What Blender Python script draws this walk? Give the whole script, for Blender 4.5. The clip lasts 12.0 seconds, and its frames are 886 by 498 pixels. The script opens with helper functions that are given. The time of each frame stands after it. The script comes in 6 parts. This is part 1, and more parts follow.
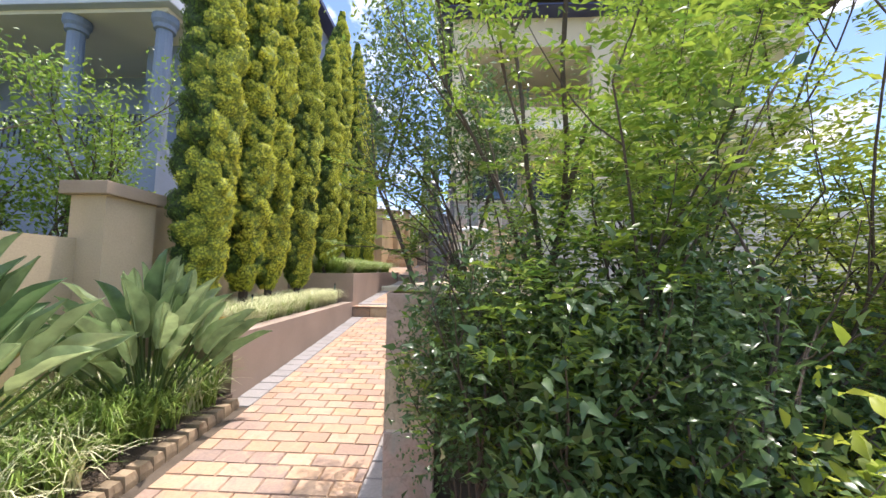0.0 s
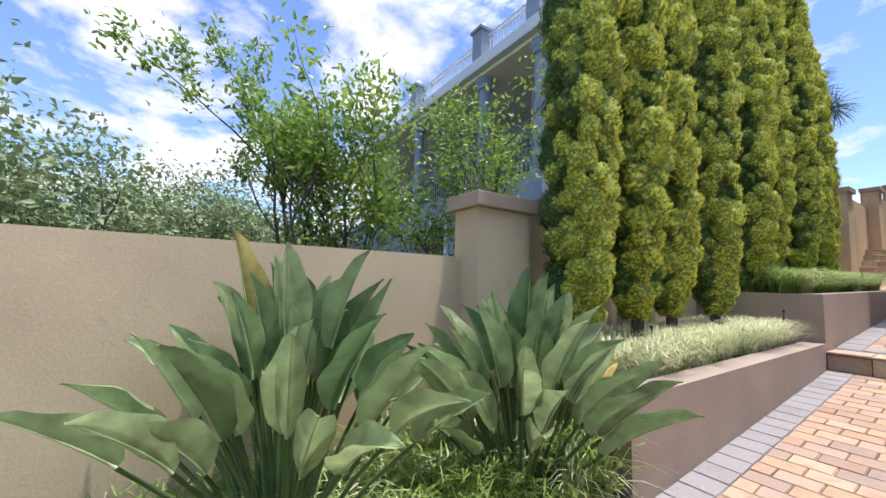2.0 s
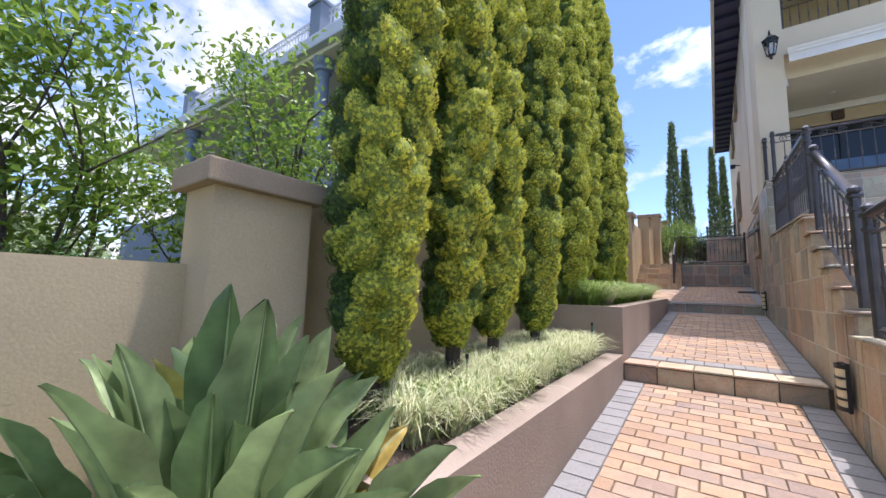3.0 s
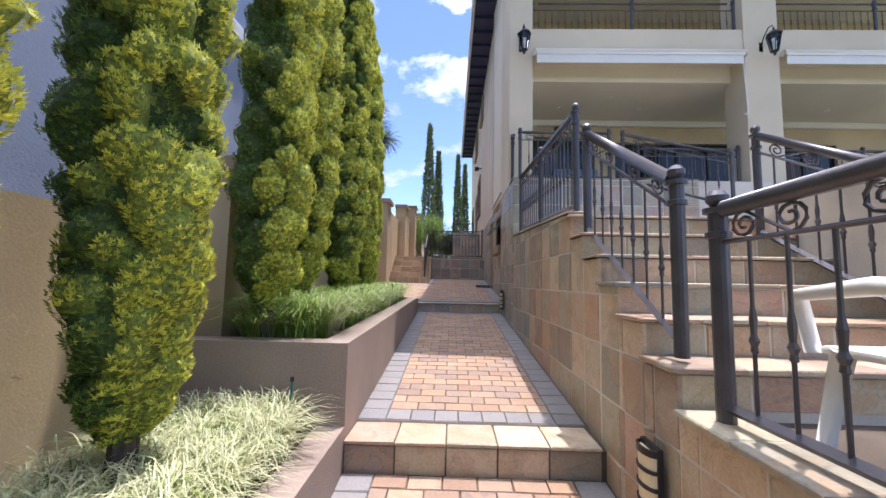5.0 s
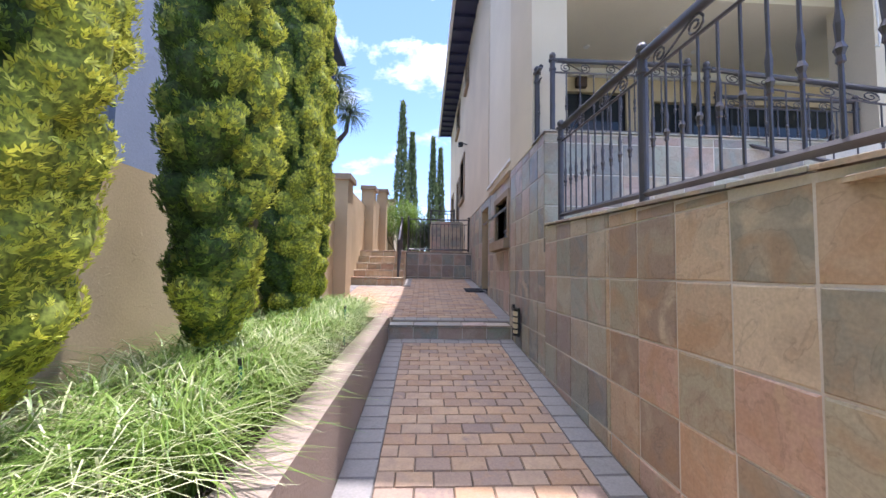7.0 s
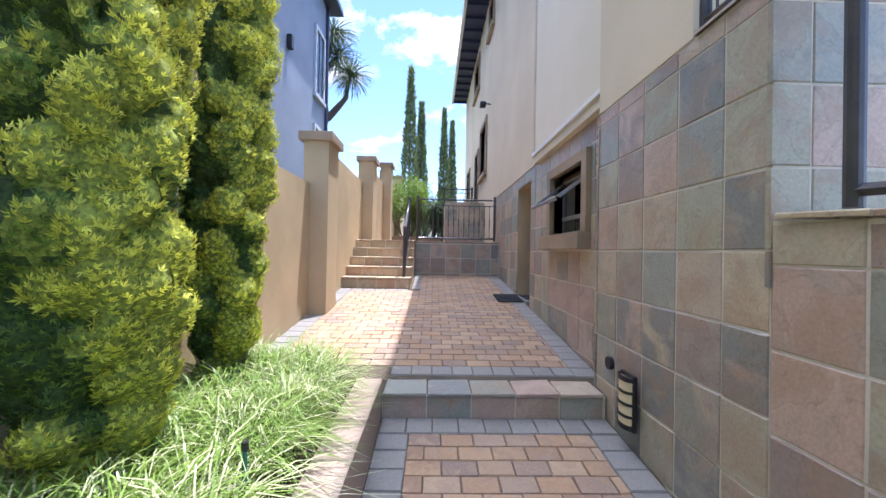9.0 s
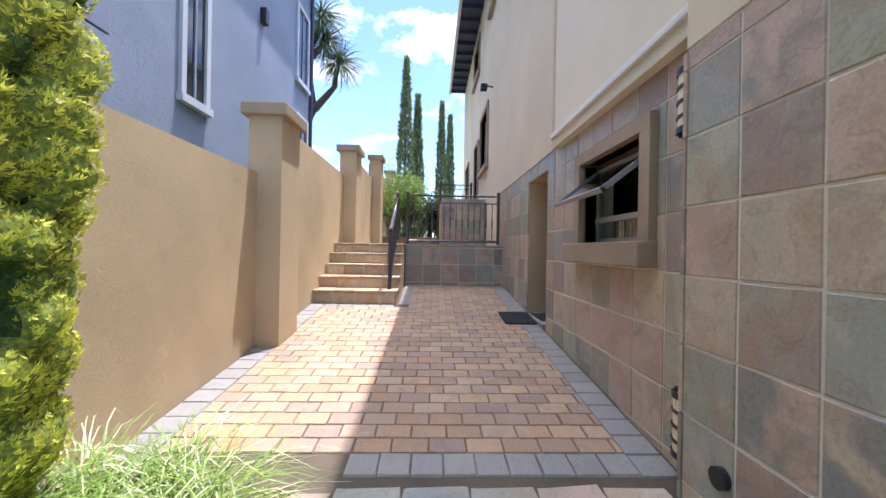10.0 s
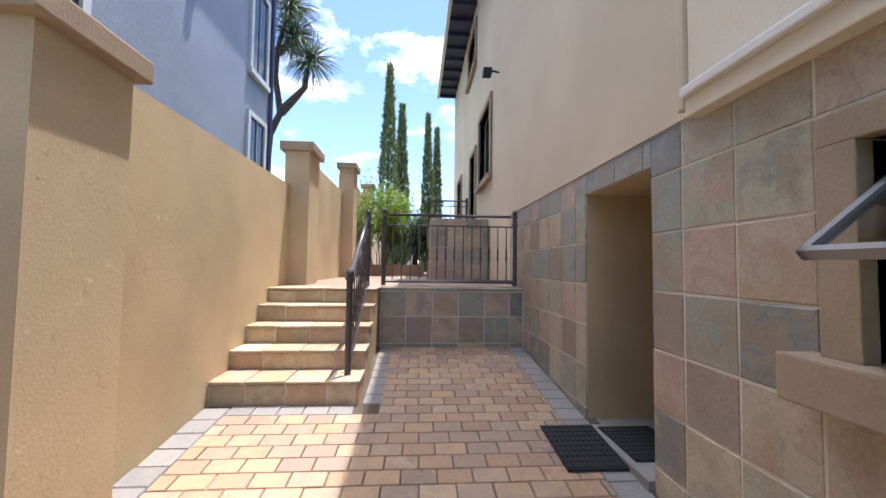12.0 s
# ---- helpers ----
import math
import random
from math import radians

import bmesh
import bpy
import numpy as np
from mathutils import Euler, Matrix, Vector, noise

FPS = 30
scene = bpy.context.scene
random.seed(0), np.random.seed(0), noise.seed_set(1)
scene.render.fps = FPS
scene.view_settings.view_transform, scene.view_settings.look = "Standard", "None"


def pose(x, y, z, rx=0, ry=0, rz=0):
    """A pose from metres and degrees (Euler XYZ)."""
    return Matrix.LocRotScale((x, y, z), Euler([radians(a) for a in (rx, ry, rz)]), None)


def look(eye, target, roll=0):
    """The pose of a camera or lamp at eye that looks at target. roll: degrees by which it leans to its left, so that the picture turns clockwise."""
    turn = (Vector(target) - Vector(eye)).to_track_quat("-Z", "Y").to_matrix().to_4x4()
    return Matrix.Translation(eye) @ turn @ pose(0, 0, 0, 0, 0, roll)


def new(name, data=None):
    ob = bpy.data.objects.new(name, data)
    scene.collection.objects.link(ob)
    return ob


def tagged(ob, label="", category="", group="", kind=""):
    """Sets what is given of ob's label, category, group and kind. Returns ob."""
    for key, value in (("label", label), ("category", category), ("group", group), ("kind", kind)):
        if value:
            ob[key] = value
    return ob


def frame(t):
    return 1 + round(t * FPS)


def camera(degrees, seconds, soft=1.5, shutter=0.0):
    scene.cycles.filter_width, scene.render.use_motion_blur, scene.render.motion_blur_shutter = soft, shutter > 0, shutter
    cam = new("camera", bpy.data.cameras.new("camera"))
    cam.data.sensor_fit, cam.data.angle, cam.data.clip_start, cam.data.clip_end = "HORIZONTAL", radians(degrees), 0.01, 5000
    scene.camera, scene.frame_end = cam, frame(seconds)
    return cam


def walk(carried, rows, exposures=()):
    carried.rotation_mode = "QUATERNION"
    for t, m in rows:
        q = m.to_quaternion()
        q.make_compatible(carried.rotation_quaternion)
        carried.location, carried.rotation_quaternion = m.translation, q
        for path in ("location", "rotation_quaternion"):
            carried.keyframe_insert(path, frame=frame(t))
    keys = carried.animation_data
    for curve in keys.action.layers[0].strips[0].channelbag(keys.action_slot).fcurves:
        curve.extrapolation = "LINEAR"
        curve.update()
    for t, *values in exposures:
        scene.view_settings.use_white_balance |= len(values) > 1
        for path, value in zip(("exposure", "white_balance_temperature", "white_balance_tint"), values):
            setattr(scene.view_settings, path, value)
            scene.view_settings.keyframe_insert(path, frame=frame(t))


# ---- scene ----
cam = camera(99.2, 12.0)
METRES, EYE, TILT, LEAN, TURN = 15.7, 1.425, 0.0, 0.0, 2.9
ROWS = [
    (0.0, 0.0, 0.0, 0.0, -0.07, 4.43, -0.91),
    (0.5, -0.0071, 0.0251, 0.0024, 20.87, 4.7, -1.04),
    (1.0, -0.019, 0.0513, 0.0068, 39.7, 4.83, -1.28),
    (1.5, -0.0373, 0.076, 0.0065, 52.68, 4.81, -1.36),
    (2.0, -0.0557, 0.1, 0.0065, 54.26, 4.94, -1.63),
    (2.5, -0.0695, 0.1379, 0.0087, 46.09, 5.55, -1.56),
    (3.0, -0.0785, 0.1764, 0.0142, 32.82, 6.43, -1.52),
    (3.5, -0.0824, 0.212, 0.0211, 18.87, 6.18, -1.53),
    (5.5, -0.0862, 0.3942, 0.0401, -3.07, 4.86, -0.98),
    (6.0, -0.0876, 0.4406, 0.0447, -3.95, 4.26, -0.9),
    (6.5, -0.0892, 0.4892, 0.0519, -5.71, 3.89, -0.9),
    (7.0, -0.0924, 0.5335, 0.059, -5.76, 3.45, -0.86),
    (9.0, -0.0915, 0.7085, 0.0842, -4.39, 0.34, -1.05),
    (9.5, -0.0859, 0.754, 0.0892, -4.54, 0.14, -1.05),
    (10.0, -0.0794, 0.7995, 0.0943, -4.62, 0.03, -0.99),
    (10.5, -0.0767, 0.8446, 0.1018, -4.62, -0.03, -0.92),
    (11.0, -0.0728, 0.8856, 0.1062, -4.86, 0.13, -0.94),
    (11.5, -0.0744, 0.9307, 0.114, -6.06, 1.71, -0.87),
    (12.0, -0.0729, 0.9697, 0.1206, -6.83, 2.64, -0.75),
]
walk(cam, [(t, pose(0, 0, EYE, TILT, LEAN, TURN) @ pose(METRES * x, METRES * y, METRES * z, 90 + pitch, roll, yaw)) for t, x, y, z, yaw, pitch, roll in ROWS],
     exposures=[(0, 1.28, 6500, 19), (1.5, 0.98, 6150, 19), (4.0, 1.05, 5950, 21), (5.5, 1.08, 6000, 23), (7.0, 1.45, 5850, 23), (8.8, 1.7, 5700, 17), (10.5, 1.58, 6050, 17), (12.0, 1.5, 6200, 16)])

# ---- light ----
SUN_DIR = Vector((0.137, 0.161, 1.0)).normalized()
world = bpy.data.worlds.new("sky")
scene.world = world
world.use_nodes = True
wn, wl = world.node_tree.nodes, world.node_tree.links
sky = wn.new("ShaderNodeTexSky")
sky.sky_type, sky.sun_disc = "NISHITA", False
sky.sun_elevation = math.asin(SUN_DIR.z)
sky.sun_rotation = math.atan2(SUN_DIR.x, SUN_DIR.y)
sky.air_density, sky.dust_density, sky.ozone_density, sky.altitude = 1.0, 0.25, 2.5, 1500
background = wn["Background"]
background.inputs["Strength"].default_value = 0.138
coord = wn.new("ShaderNodeTexCoord")
stretch = wn.new("ShaderNodeVectorMath")
stretch.operation = "DIVIDE"
split = wn.new("ShaderNodeSeparateXYZ")
lift = wn.new("ShaderNodeMath")
lift.operation, lift.inputs[1].default_value = "ADD", 0.25
join = wn.new("ShaderNodeCombineXYZ")
wl.new(coord.outputs["Generated"], split.inputs[0])
wl.new(split.outputs["Z"], lift.inputs[0])
for i in range(3):
    wl.new(lift.outputs[0], join.inputs[i])
wl.new(coord.outputs["Generated"], stretch.inputs[0])
wl.new(join.outputs[0], stretch.inputs[1])
cloud = wn.new("ShaderNodeTexNoise")
cloud.inputs["Scale"].default_value, cloud.inputs["Detail"].default_value = 2.7, 9.0
cloud.inputs["Roughness"].default_value, cloud.inputs["Distortion"].default_value = 0.58, 0.25
ramp = wn.new("ShaderNodeValToRGB")
ramp.color_ramp.elements[0].position, ramp.color_ramp.elements[1].position = 0.56, 0.70
blend = wn.new("ShaderNodeMixRGB")
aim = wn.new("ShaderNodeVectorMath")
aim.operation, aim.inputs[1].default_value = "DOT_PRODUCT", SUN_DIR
# cloud brightness climbs towards the sun, out of view, to fill the shade
fill_aureole = wn.new("ShaderNodeMapRange")
fill_aureole.inputs["From Min"].default_value, fill_aureole.inputs["From Max"].default_value = 0.55, 1.0
fill_aureole.inputs["To Min"].default_value, fill_aureole.inputs["To Max"].default_value = 4.5, 36.0
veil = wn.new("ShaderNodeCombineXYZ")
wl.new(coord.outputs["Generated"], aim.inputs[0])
wl.new(aim.outputs["Value"], fill_aureole.inputs["Value"])
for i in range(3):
    wl.new(fill_aureole.outputs["Result"], veil.inputs[i])
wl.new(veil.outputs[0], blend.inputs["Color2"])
wl.new(stretch.outputs[0], cloud.inputs["Vector"])
# a wide bank of thin cloud in the west
west = wn.new("ShaderNodeVectorMath")
west.operation, west.inputs[1].default_value = "DOT_PRODUCT", Vector((-0.86, 0.28, 0.42)).normalized()
bank = wn.new("ShaderNodeMapRange")
bank.inputs["From Min"].default_value, bank.inputs["From Max"].default_value = 0.45, 0.95
bank.inputs["To Max"].default_value = 0.15
gather = wn.new("ShaderNodeMath")
gather.operation = "ADD"
wl.new(coord.outputs["Generated"], west.inputs[0])
wl.new(west.outputs["Value"], bank.inputs["Value"])
wl.new(bank.outputs["Result"], gather.inputs[0])
wl.new(cloud.outputs["Fac"], gather.inputs[1])
wl.new(gather.outputs[0], ramp.inputs["Fac"])
# added haze round the sun, unseen overhead, that lifts the ambient light
fill_haze = wn.new("ShaderNodeMapRange")
fill_haze.inputs["From Min"].default_value, fill_haze.inputs["From Max"].default_value = 0.72, 1.0
fill_haze.inputs["To Max"].default_value = 0.5
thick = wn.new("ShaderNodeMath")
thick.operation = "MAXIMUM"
wl.new(aim.outputs["Value"], fill_haze.inputs["Value"])
wl.new(fill_haze.outputs["Result"], thick.inputs[0])
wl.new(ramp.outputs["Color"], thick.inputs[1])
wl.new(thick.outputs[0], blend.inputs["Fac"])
wl.new(sky.outputs["Color"], blend.inputs["Color1"])
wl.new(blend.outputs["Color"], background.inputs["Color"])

sun = new("sun", bpy.data.lights.new("sun", "SUN"))
sun.data.energy, sun.data.angle, sun.data.color = 3.1, radians(0.6), (1.0, 0.95, 0.87)
sun.matrix_world = look(SUN_DIR * 60, (0, 0, 0))


# ---- materials ----
def material(name, color, rough=0.8, vary=0.25, scale=1.2, grain=40.0, bump=0.3, depth=0.01, metal=0.0, tint=None, random_tint=0.0, spec=0.4, relief=0.0):
    """A surface with stains of size 1/scale and grain of size 1/grain metres."""
    m = bpy.data.materials.new(name)
    m.use_nodes = True
    n, l = m.node_tree.nodes, m.node_tree.links
    b = n["Principled BSDF"]
    b.inputs["Roughness"].default_value, b.inputs["Metallic"].default_value = rough, metal
    b.inputs["Specular IOR Level"].default_value = spec
    tc = n.new("ShaderNodeTexCoord")
    big = n.new("ShaderNodeTexNoise")
    big.inputs["Scale"].default_value, big.inputs["Detail"].default_value = scale, 5
    fine = n.new("ShaderNodeTexNoise")
    fine.inputs["Scale"].default_value, fine.inputs["Detail"].default_value = grain, 4
    for q in (big, fine):
        l.new(tc.outputs["Object"], q.inputs["Vector"])
    mix = n.new("ShaderNodeMixRGB")
    c2 = tint or tuple(c * (1 - vary) for c in color)
    mix.inputs["Color1"].default_value, mix.inputs["Color2"].default_value = (*color, 1), (*c2, 1)
    spread = n.new("ShaderNodeMapRange")
    spread.inputs["From Min"].default_value, spread.inputs["From Max"].default_value = 0.35, 0.65
    l.new(big.outputs["Fac"], spread.inputs["Value"])
    l.new(spread.outputs["Result"], mix.inputs["Fac"])
    hsv = n.new("ShaderNodeHueSaturation")
    l.new(mix.outputs["Color"], hsv.inputs["Color"])
    val = n.new("ShaderNodeMapRange")
    val.inputs["From Min"].default_value, val.inputs["From Max"].default_value = 0.3, 0.7
    val.inputs["To Min"].default_value, val.inputs["To Max"].default_value = 1 - vary * 0.3, 1 + vary * 0.3
    l.new(fine.outputs["Fac"], val.inputs["Value"])
    if random_tint:
        info = n.new("ShaderNodeObjectInfo")
        isl = n.new("ShaderNodeNewGeometry")
        both = n.new("ShaderNodeMath")
        both.operation = "ADD"
        l.new(info.outputs["Random"], both.inputs[0])
        l.new(isl.outputs["Random Per Island"], both.inputs[1])
        one = n.new("ShaderNodeMath")
        one.operation = "FRACT"
        l.new(both.outputs[0], one.inputs[0])
        r2 = n.new("ShaderNodeMapRange")
        r2.inputs["To Min"].default_value, r2.inputs["To Max"].default_value = 1 - random_tint, 1 + random_tint
        l.new(one.outputs[0], r2.inputs["Value"])
        times = n.new("ShaderNodeMath")
        times.operation = "MULTIPLY"
        l.new(val.outputs["Result"], times.inputs[0])
        l.new(r2.outputs["Result"], times.inputs[1])
        l.new(times.outputs[0], hsv.inputs["Value"])
    else:
        l.new(val.outputs["Result"], hsv.inputs["Value"])
    l.new(hsv.outputs["Color"], b.inputs["Base Color"])
    bp = n.new("ShaderNodeBump")
    bp.inputs["Strength"].default_value, bp.inputs["Distance"].default_value = bump, depth
    if relief:
        trowel = n.new("ShaderNodeTexNoise")
        trowel.inputs["Scale"].default_value, trowel.inputs["Detail"].default_value, trowel.inputs["Distortion"].default_value = 2.6, 3, 2.2
        l.new(tc.outputs["Object"], trowel.inputs["Vector"])
        # sparse trowel ridges: thin level lines of one noise, kept only where another is high
        level_line = n.new("ShaderNodeMath")
        level_line.operation, level_line.inputs[1].default_value, level_line.inputs[2].default_value = "COMPARE", 0.52, 0.012
        l.new(trowel.outputs["Fac"], level_line.inputs[0])
        patch = n.new("ShaderNodeTexNoise")
        patch.inputs["Scale"].default_value, patch.inputs["Detail"].default_value = 3.4, 2
        l.new(tc.outputs["Object"], patch.inputs["Vector"])
        sparse = n.new("ShaderNodeMapRange")
        sparse.inputs["From Min"].default_value, sparse.inputs["From Max"].default_value = 0.50, 0.60
        l.new(patch.outputs["Fac"], sparse.inputs["Value"])
        steps = n.new("ShaderNodeMath")
        steps.operation = "MULTIPLY"
        l.new(level_line.outputs[0], steps.inputs[0])
        l.new(sparse.outputs["Result"], steps.inputs[1])
        total = n.new("ShaderNodeMath")
        total.operation, total.inputs[1].default_value = "MULTIPLY_ADD", relief
        l.new(steps.outputs[0], total.inputs[0])
        l.new(fine.outputs["Fac"], total.inputs[2])
        l.new(total.outputs[0], bp.inputs["Height"])
    else:
        l.new(fine.outputs["Fac"], bp.inputs["Height"])
    l.new(bp.outputs["Normal"], b.inputs["Normal"])
    return m


def palette(name, colors, rough=0.6, bump=0.6, vein=5.0, rust=None, spec=0.4, pos=None):
    """Stone pieces: each takes a colour of its own from the palette, clouded by veins and rust."""
    m = bpy.data.materials.new(name)
    m.use_nodes = True
    n, l = m.node_tree.nodes, m.node_tree.links
    b = n["Principled BSDF"]
    b.inputs["Roughness"].default_value = rough
    b.inputs["Specular IOR Level"].default_value = spec
    info = n.new("ShaderNodeObjectInfo")
    isl = n.new("ShaderNodeNewGeometry")
    both = n.new("ShaderNodeMath")
    both.operation = "ADD"
    l.new(info.outputs["Random"], both.inputs[0])
    l.new(isl.outputs["Random Per Island"], both.inputs[1])
    one = n.new("ShaderNodeMath")
    one.operation = "FRACT"
    l.new(both.outputs[0], one.inputs[0])
    cr = n.new("ShaderNodeValToRGB")
    cr.color_ramp.interpolation = "CONSTANT" if len(colors) > 7 else "LINEAR"
    while len(cr.color_ramp.elements) < len(colors):
        cr.color_ramp.elements.new(0.5)
    for i, c in enumerate(colors):
        e = cr.color_ramp.elements[i]
        e.position, e.color = i / (len(colors) - (0 if len(colors) > 7 else 1)), (*c, 1)
    l.new(one.outputs[0], cr.inputs["Fac"])
    other = n.new("ShaderNodeMath")
    other.operation, other.inputs[1].default_value, other.inputs[2].default_value = "MULTIPLY_ADD", 7.31, 0.37
    l.new(one.outputs[0], other.inputs[0])
    other1 = n.new("ShaderNodeMath")
    other1.operation = "FRACT"
    l.new(other.outputs[0], other1.inputs[0])
    cr2 = n.new("ShaderNodeValToRGB")
    cr2.color_ramp.interpolation = "LINEAR"
    while len(cr2.color_ramp.elements) < len(colors):
        cr2.color_ramp.elements.new(0.5)
    for i, c in enumerate(colors):
        e = cr2.color_ramp.elements[i]
        e.position, e.color = i / (len(colors) - 1), (*c, 1)
    l.new(other1.outputs[0], cr2.inputs["Fac"])
    geo = n.new("ShaderNodeNewGeometry")
    shift = n.new("ShaderNodeVectorMath")
    shift.operation = "MULTIPLY_ADD"
    shift.inputs[1].default_value = (1, 1, 1)
    l.new(geo.outputs["Position"], shift.inputs[0])
    off = n.new("ShaderNodeCombineXYZ")
    far = n.new("ShaderNodeMath")
    far.operation, far.inputs[1].default_value = "MULTIPLY", 37.0
    l.new(one.outputs[0], far.inputs[0])
    for i in range(3):
        l.new(far.outputs[0], off.inputs[i])
    l.new(off.outputs[0], shift.inputs[2])
    ns = n.new("ShaderNodeTexNoise")
    ns.inputs["Scale"].default_value, ns.inputs["Detail"].default_value, ns.inputs["Distortion"].default_value = vein, 6, 0.7
    fine = n.new("ShaderNodeTexNoise")
    fine.inputs["Scale"].default_value, fine.inputs["Detail"].default_value = 55, 5
    l.new(shift.outputs[0], ns.inputs["Vector"])
    l.new(shift.outputs[0], fine.inputs["Vector"])
    mr = n.new("ShaderNodeMapRange")
    mr.inputs["From Min"].default_value, mr.inputs["From Max"].default_value = 0.48, 0.62
    l.new(ns.outputs["Fac"], mr.inputs["Value"])
    mix = n.new("ShaderNodeMixRGB")
    mix.inputs["Color2"].default_value = (*(rust or colors[0]), 1)
    half = n.new("ShaderNodeMath")
    half.operation, half.inputs[1].default_value = "MULTIPLY", 0.45
    l.new(mr.outputs["Result"], half.inputs[0])
    l.new(half.outputs[0], mix.inputs["Fac"])
    cloudy = n.new("ShaderNodeTexNoise")
    cloudy.inputs["Scale"].default_value, cloudy.inputs["Detail"].default_value, cloudy.inputs["Distortion"].default_value = vein * 1.1, 4, 0.9
    l.new(shift.outputs[0], cloudy.inputs["Vector"])
    cm = n.new("ShaderNodeMapRange")
    cm.inputs["From Min"].default_value, cm.inputs["From Max"].default_value = 0.49, 0.72
    l.new(cloudy.outputs["Fac"], cm.inputs["Value"])
    two = n.new("ShaderNodeMixRGB")
    l.new(cm.outputs["Result"], two.inputs["Fac"])
    l.new(cr.outputs["Color"], two.inputs["Color1"])
    l.new(cr2.outputs["Color"], two.inputs["Color2"])
    l.new(two.outputs["Color"], mix.inputs["Color1"])
    hsv = n.new("ShaderNodeHueSaturation")
    val = n.new("ShaderNodeMapRange")
    val.inputs["From Min"].default_value, val.inputs["From Max"].default_value = 0.3, 0.7
    val.inputs["To Min"].default_value, val.inputs["To Max"].default_value = 0.9, 1.1
    frac = n.new("ShaderNodeMath")
    frac.operation, frac.inputs[1].default_value = "PINGPONG", 0.085
    l.new(ns.outputs["Fac"], frac.inputs[0])
    crack = n.new("ShaderNodeMapRange")
    crack.inputs["From Min"].default_value, crack.inputs["From Max"].default_value = 0.0, 0.012
    crack.inputs["To Min"].default_value = 0.8 if len(colors) > 7 else 0.94
    l.new(frac.outputs[0], crack.inputs["Value"])
    worn = n.new("ShaderNodeMath")
    worn.operation = "MULTIPLY"
    l.new(val.outputs["Result"], worn.inputs[0])
    l.new(crack.outputs["Result"], worn.inputs[1])
    l.new(fine.outputs["Fac"], val.inputs["Value"])
    l.new(worn.outputs[0], hsv.inputs["Value"])
    l.new(mix.outputs["Color"], hsv.inputs["Color"])
    l.new(hsv.outputs["Color"], b.inputs["Base Color"])
    cleft = n.new("ShaderNodeMath")
    cleft.operation, cleft.inputs[1].default_value = "SNAP", 0.085
    l.new(ns.outputs["Fac"], cleft.inputs[0])
    add = n.new("ShaderNodeMath")
    add.operation = "MULTIPLY_ADD"
    add.inputs[1].default_value = 7.0
    l.new(cleft.outputs[0], add.inputs[0])
    soft = n.new("ShaderNodeMath")
    soft.operation, soft.inputs[1].default_value = "MULTIPLY", 0.1
    l.new(fine.outputs["Fac"], soft.inputs[0])
    l.new(soft.outputs[0], add.inputs[2])
    bp = n.new("ShaderNodeBump")
    bp.inputs["Strength"].default_value, bp.inputs["Distance"].default_value = bump, 0.02
    l.new(add.outputs[0], bp.inputs["Height"])
    l.new(bp.outputs["Normal"], b.inputs["Normal"])
    return m


def foliage(name, c1, c2, rough=0.45, thin=0.25, var=0.35, size=9.0):
    m = bpy.data.materials.new(name)
    m.use_nodes = True
    n, l = m.node_tree.nodes, m.node_tree.links
    b = n["Principled BSDF"]
    b.inputs["Roughness"].default_value = rough
    isl = n.new("ShaderNodeNewGeometry")
    mix = n.new("ShaderNodeMixRGB")
    mix.inputs["Color1"].default_value, mix.inputs["Color2"].default_value = (*c1, 1), (*c2, 1)
    own = n.new("ShaderNodeObjectInfo")
    both = n.new("ShaderNodeMath")
    both.operation = "ADD"
    l.new(isl.outputs["Random Per Island"], both.inputs[0])
    l.new(own.outputs["Random"], both.inputs[1])
    one = n.new("ShaderNodeMath")
    one.operation = "FRACT"
    l.new(both.outputs[0], one.inputs[0])
    l.new(one.outputs[0], mix.inputs["Fac"])
    tc = n.new("ShaderNodeTexCoord")
    ns = n.new("ShaderNodeTexNoise")
    ns.inputs["Scale"].default_value, ns.inputs["Detail"].default_value = size, 4
    l.new(tc.outputs["Object"], ns.inputs["Vector"])
    mr = n.new("ShaderNodeMapRange")
    mr.inputs["From Min"].default_value, mr.inputs["From Max"].default_value = 0.3, 0.7
    mr.inputs["To Min"].default_value, mr.inputs["To Max"].default_value = 1 - var, 1 + var
    l.new(ns.outputs["Fac"], mr.inputs["Value"])
    hsv = n.new("ShaderNodeHueSaturation")
    l.new(mr.outputs["Result"], hsv.inputs["Value"])
    l.new(mix.outputs["Color"], hsv.inputs["Color"])
    l.new(hsv.outputs["Color"], b.inputs["Base Color"])
    tr = n.new("ShaderNodeBsdfTranslucent")
    l.new(hsv.outputs["Color"], tr.inputs["Color"])
    mx = n.new("ShaderNodeMixShader")
    mx.inputs["Fac"].default_value = thin
    l.new(b.outputs[0], mx.inputs[1])
    l.new(tr.outputs[0], mx.inputs[2])
    l.new(mx.outputs[0], n["Material Output"].inputs["Surface"])
    return m


def glass(name, tint=(0.6, 0.66, 0.7), clear=0.5):
    m = bpy.data.materials.new(name)
    m.use_nodes = True
    n, l = m.node_tree.nodes, m.node_tree.links
    b = n["Principled BSDF"]
    b.inputs["Base Color"].default_value = (*tint, 1)
    b.inputs["Roughness"].default_value = 0.03
    b.inputs["Transmission Weight"].default_value = clear
    b.inputs["IOR"].default_value = 1.45
    return m


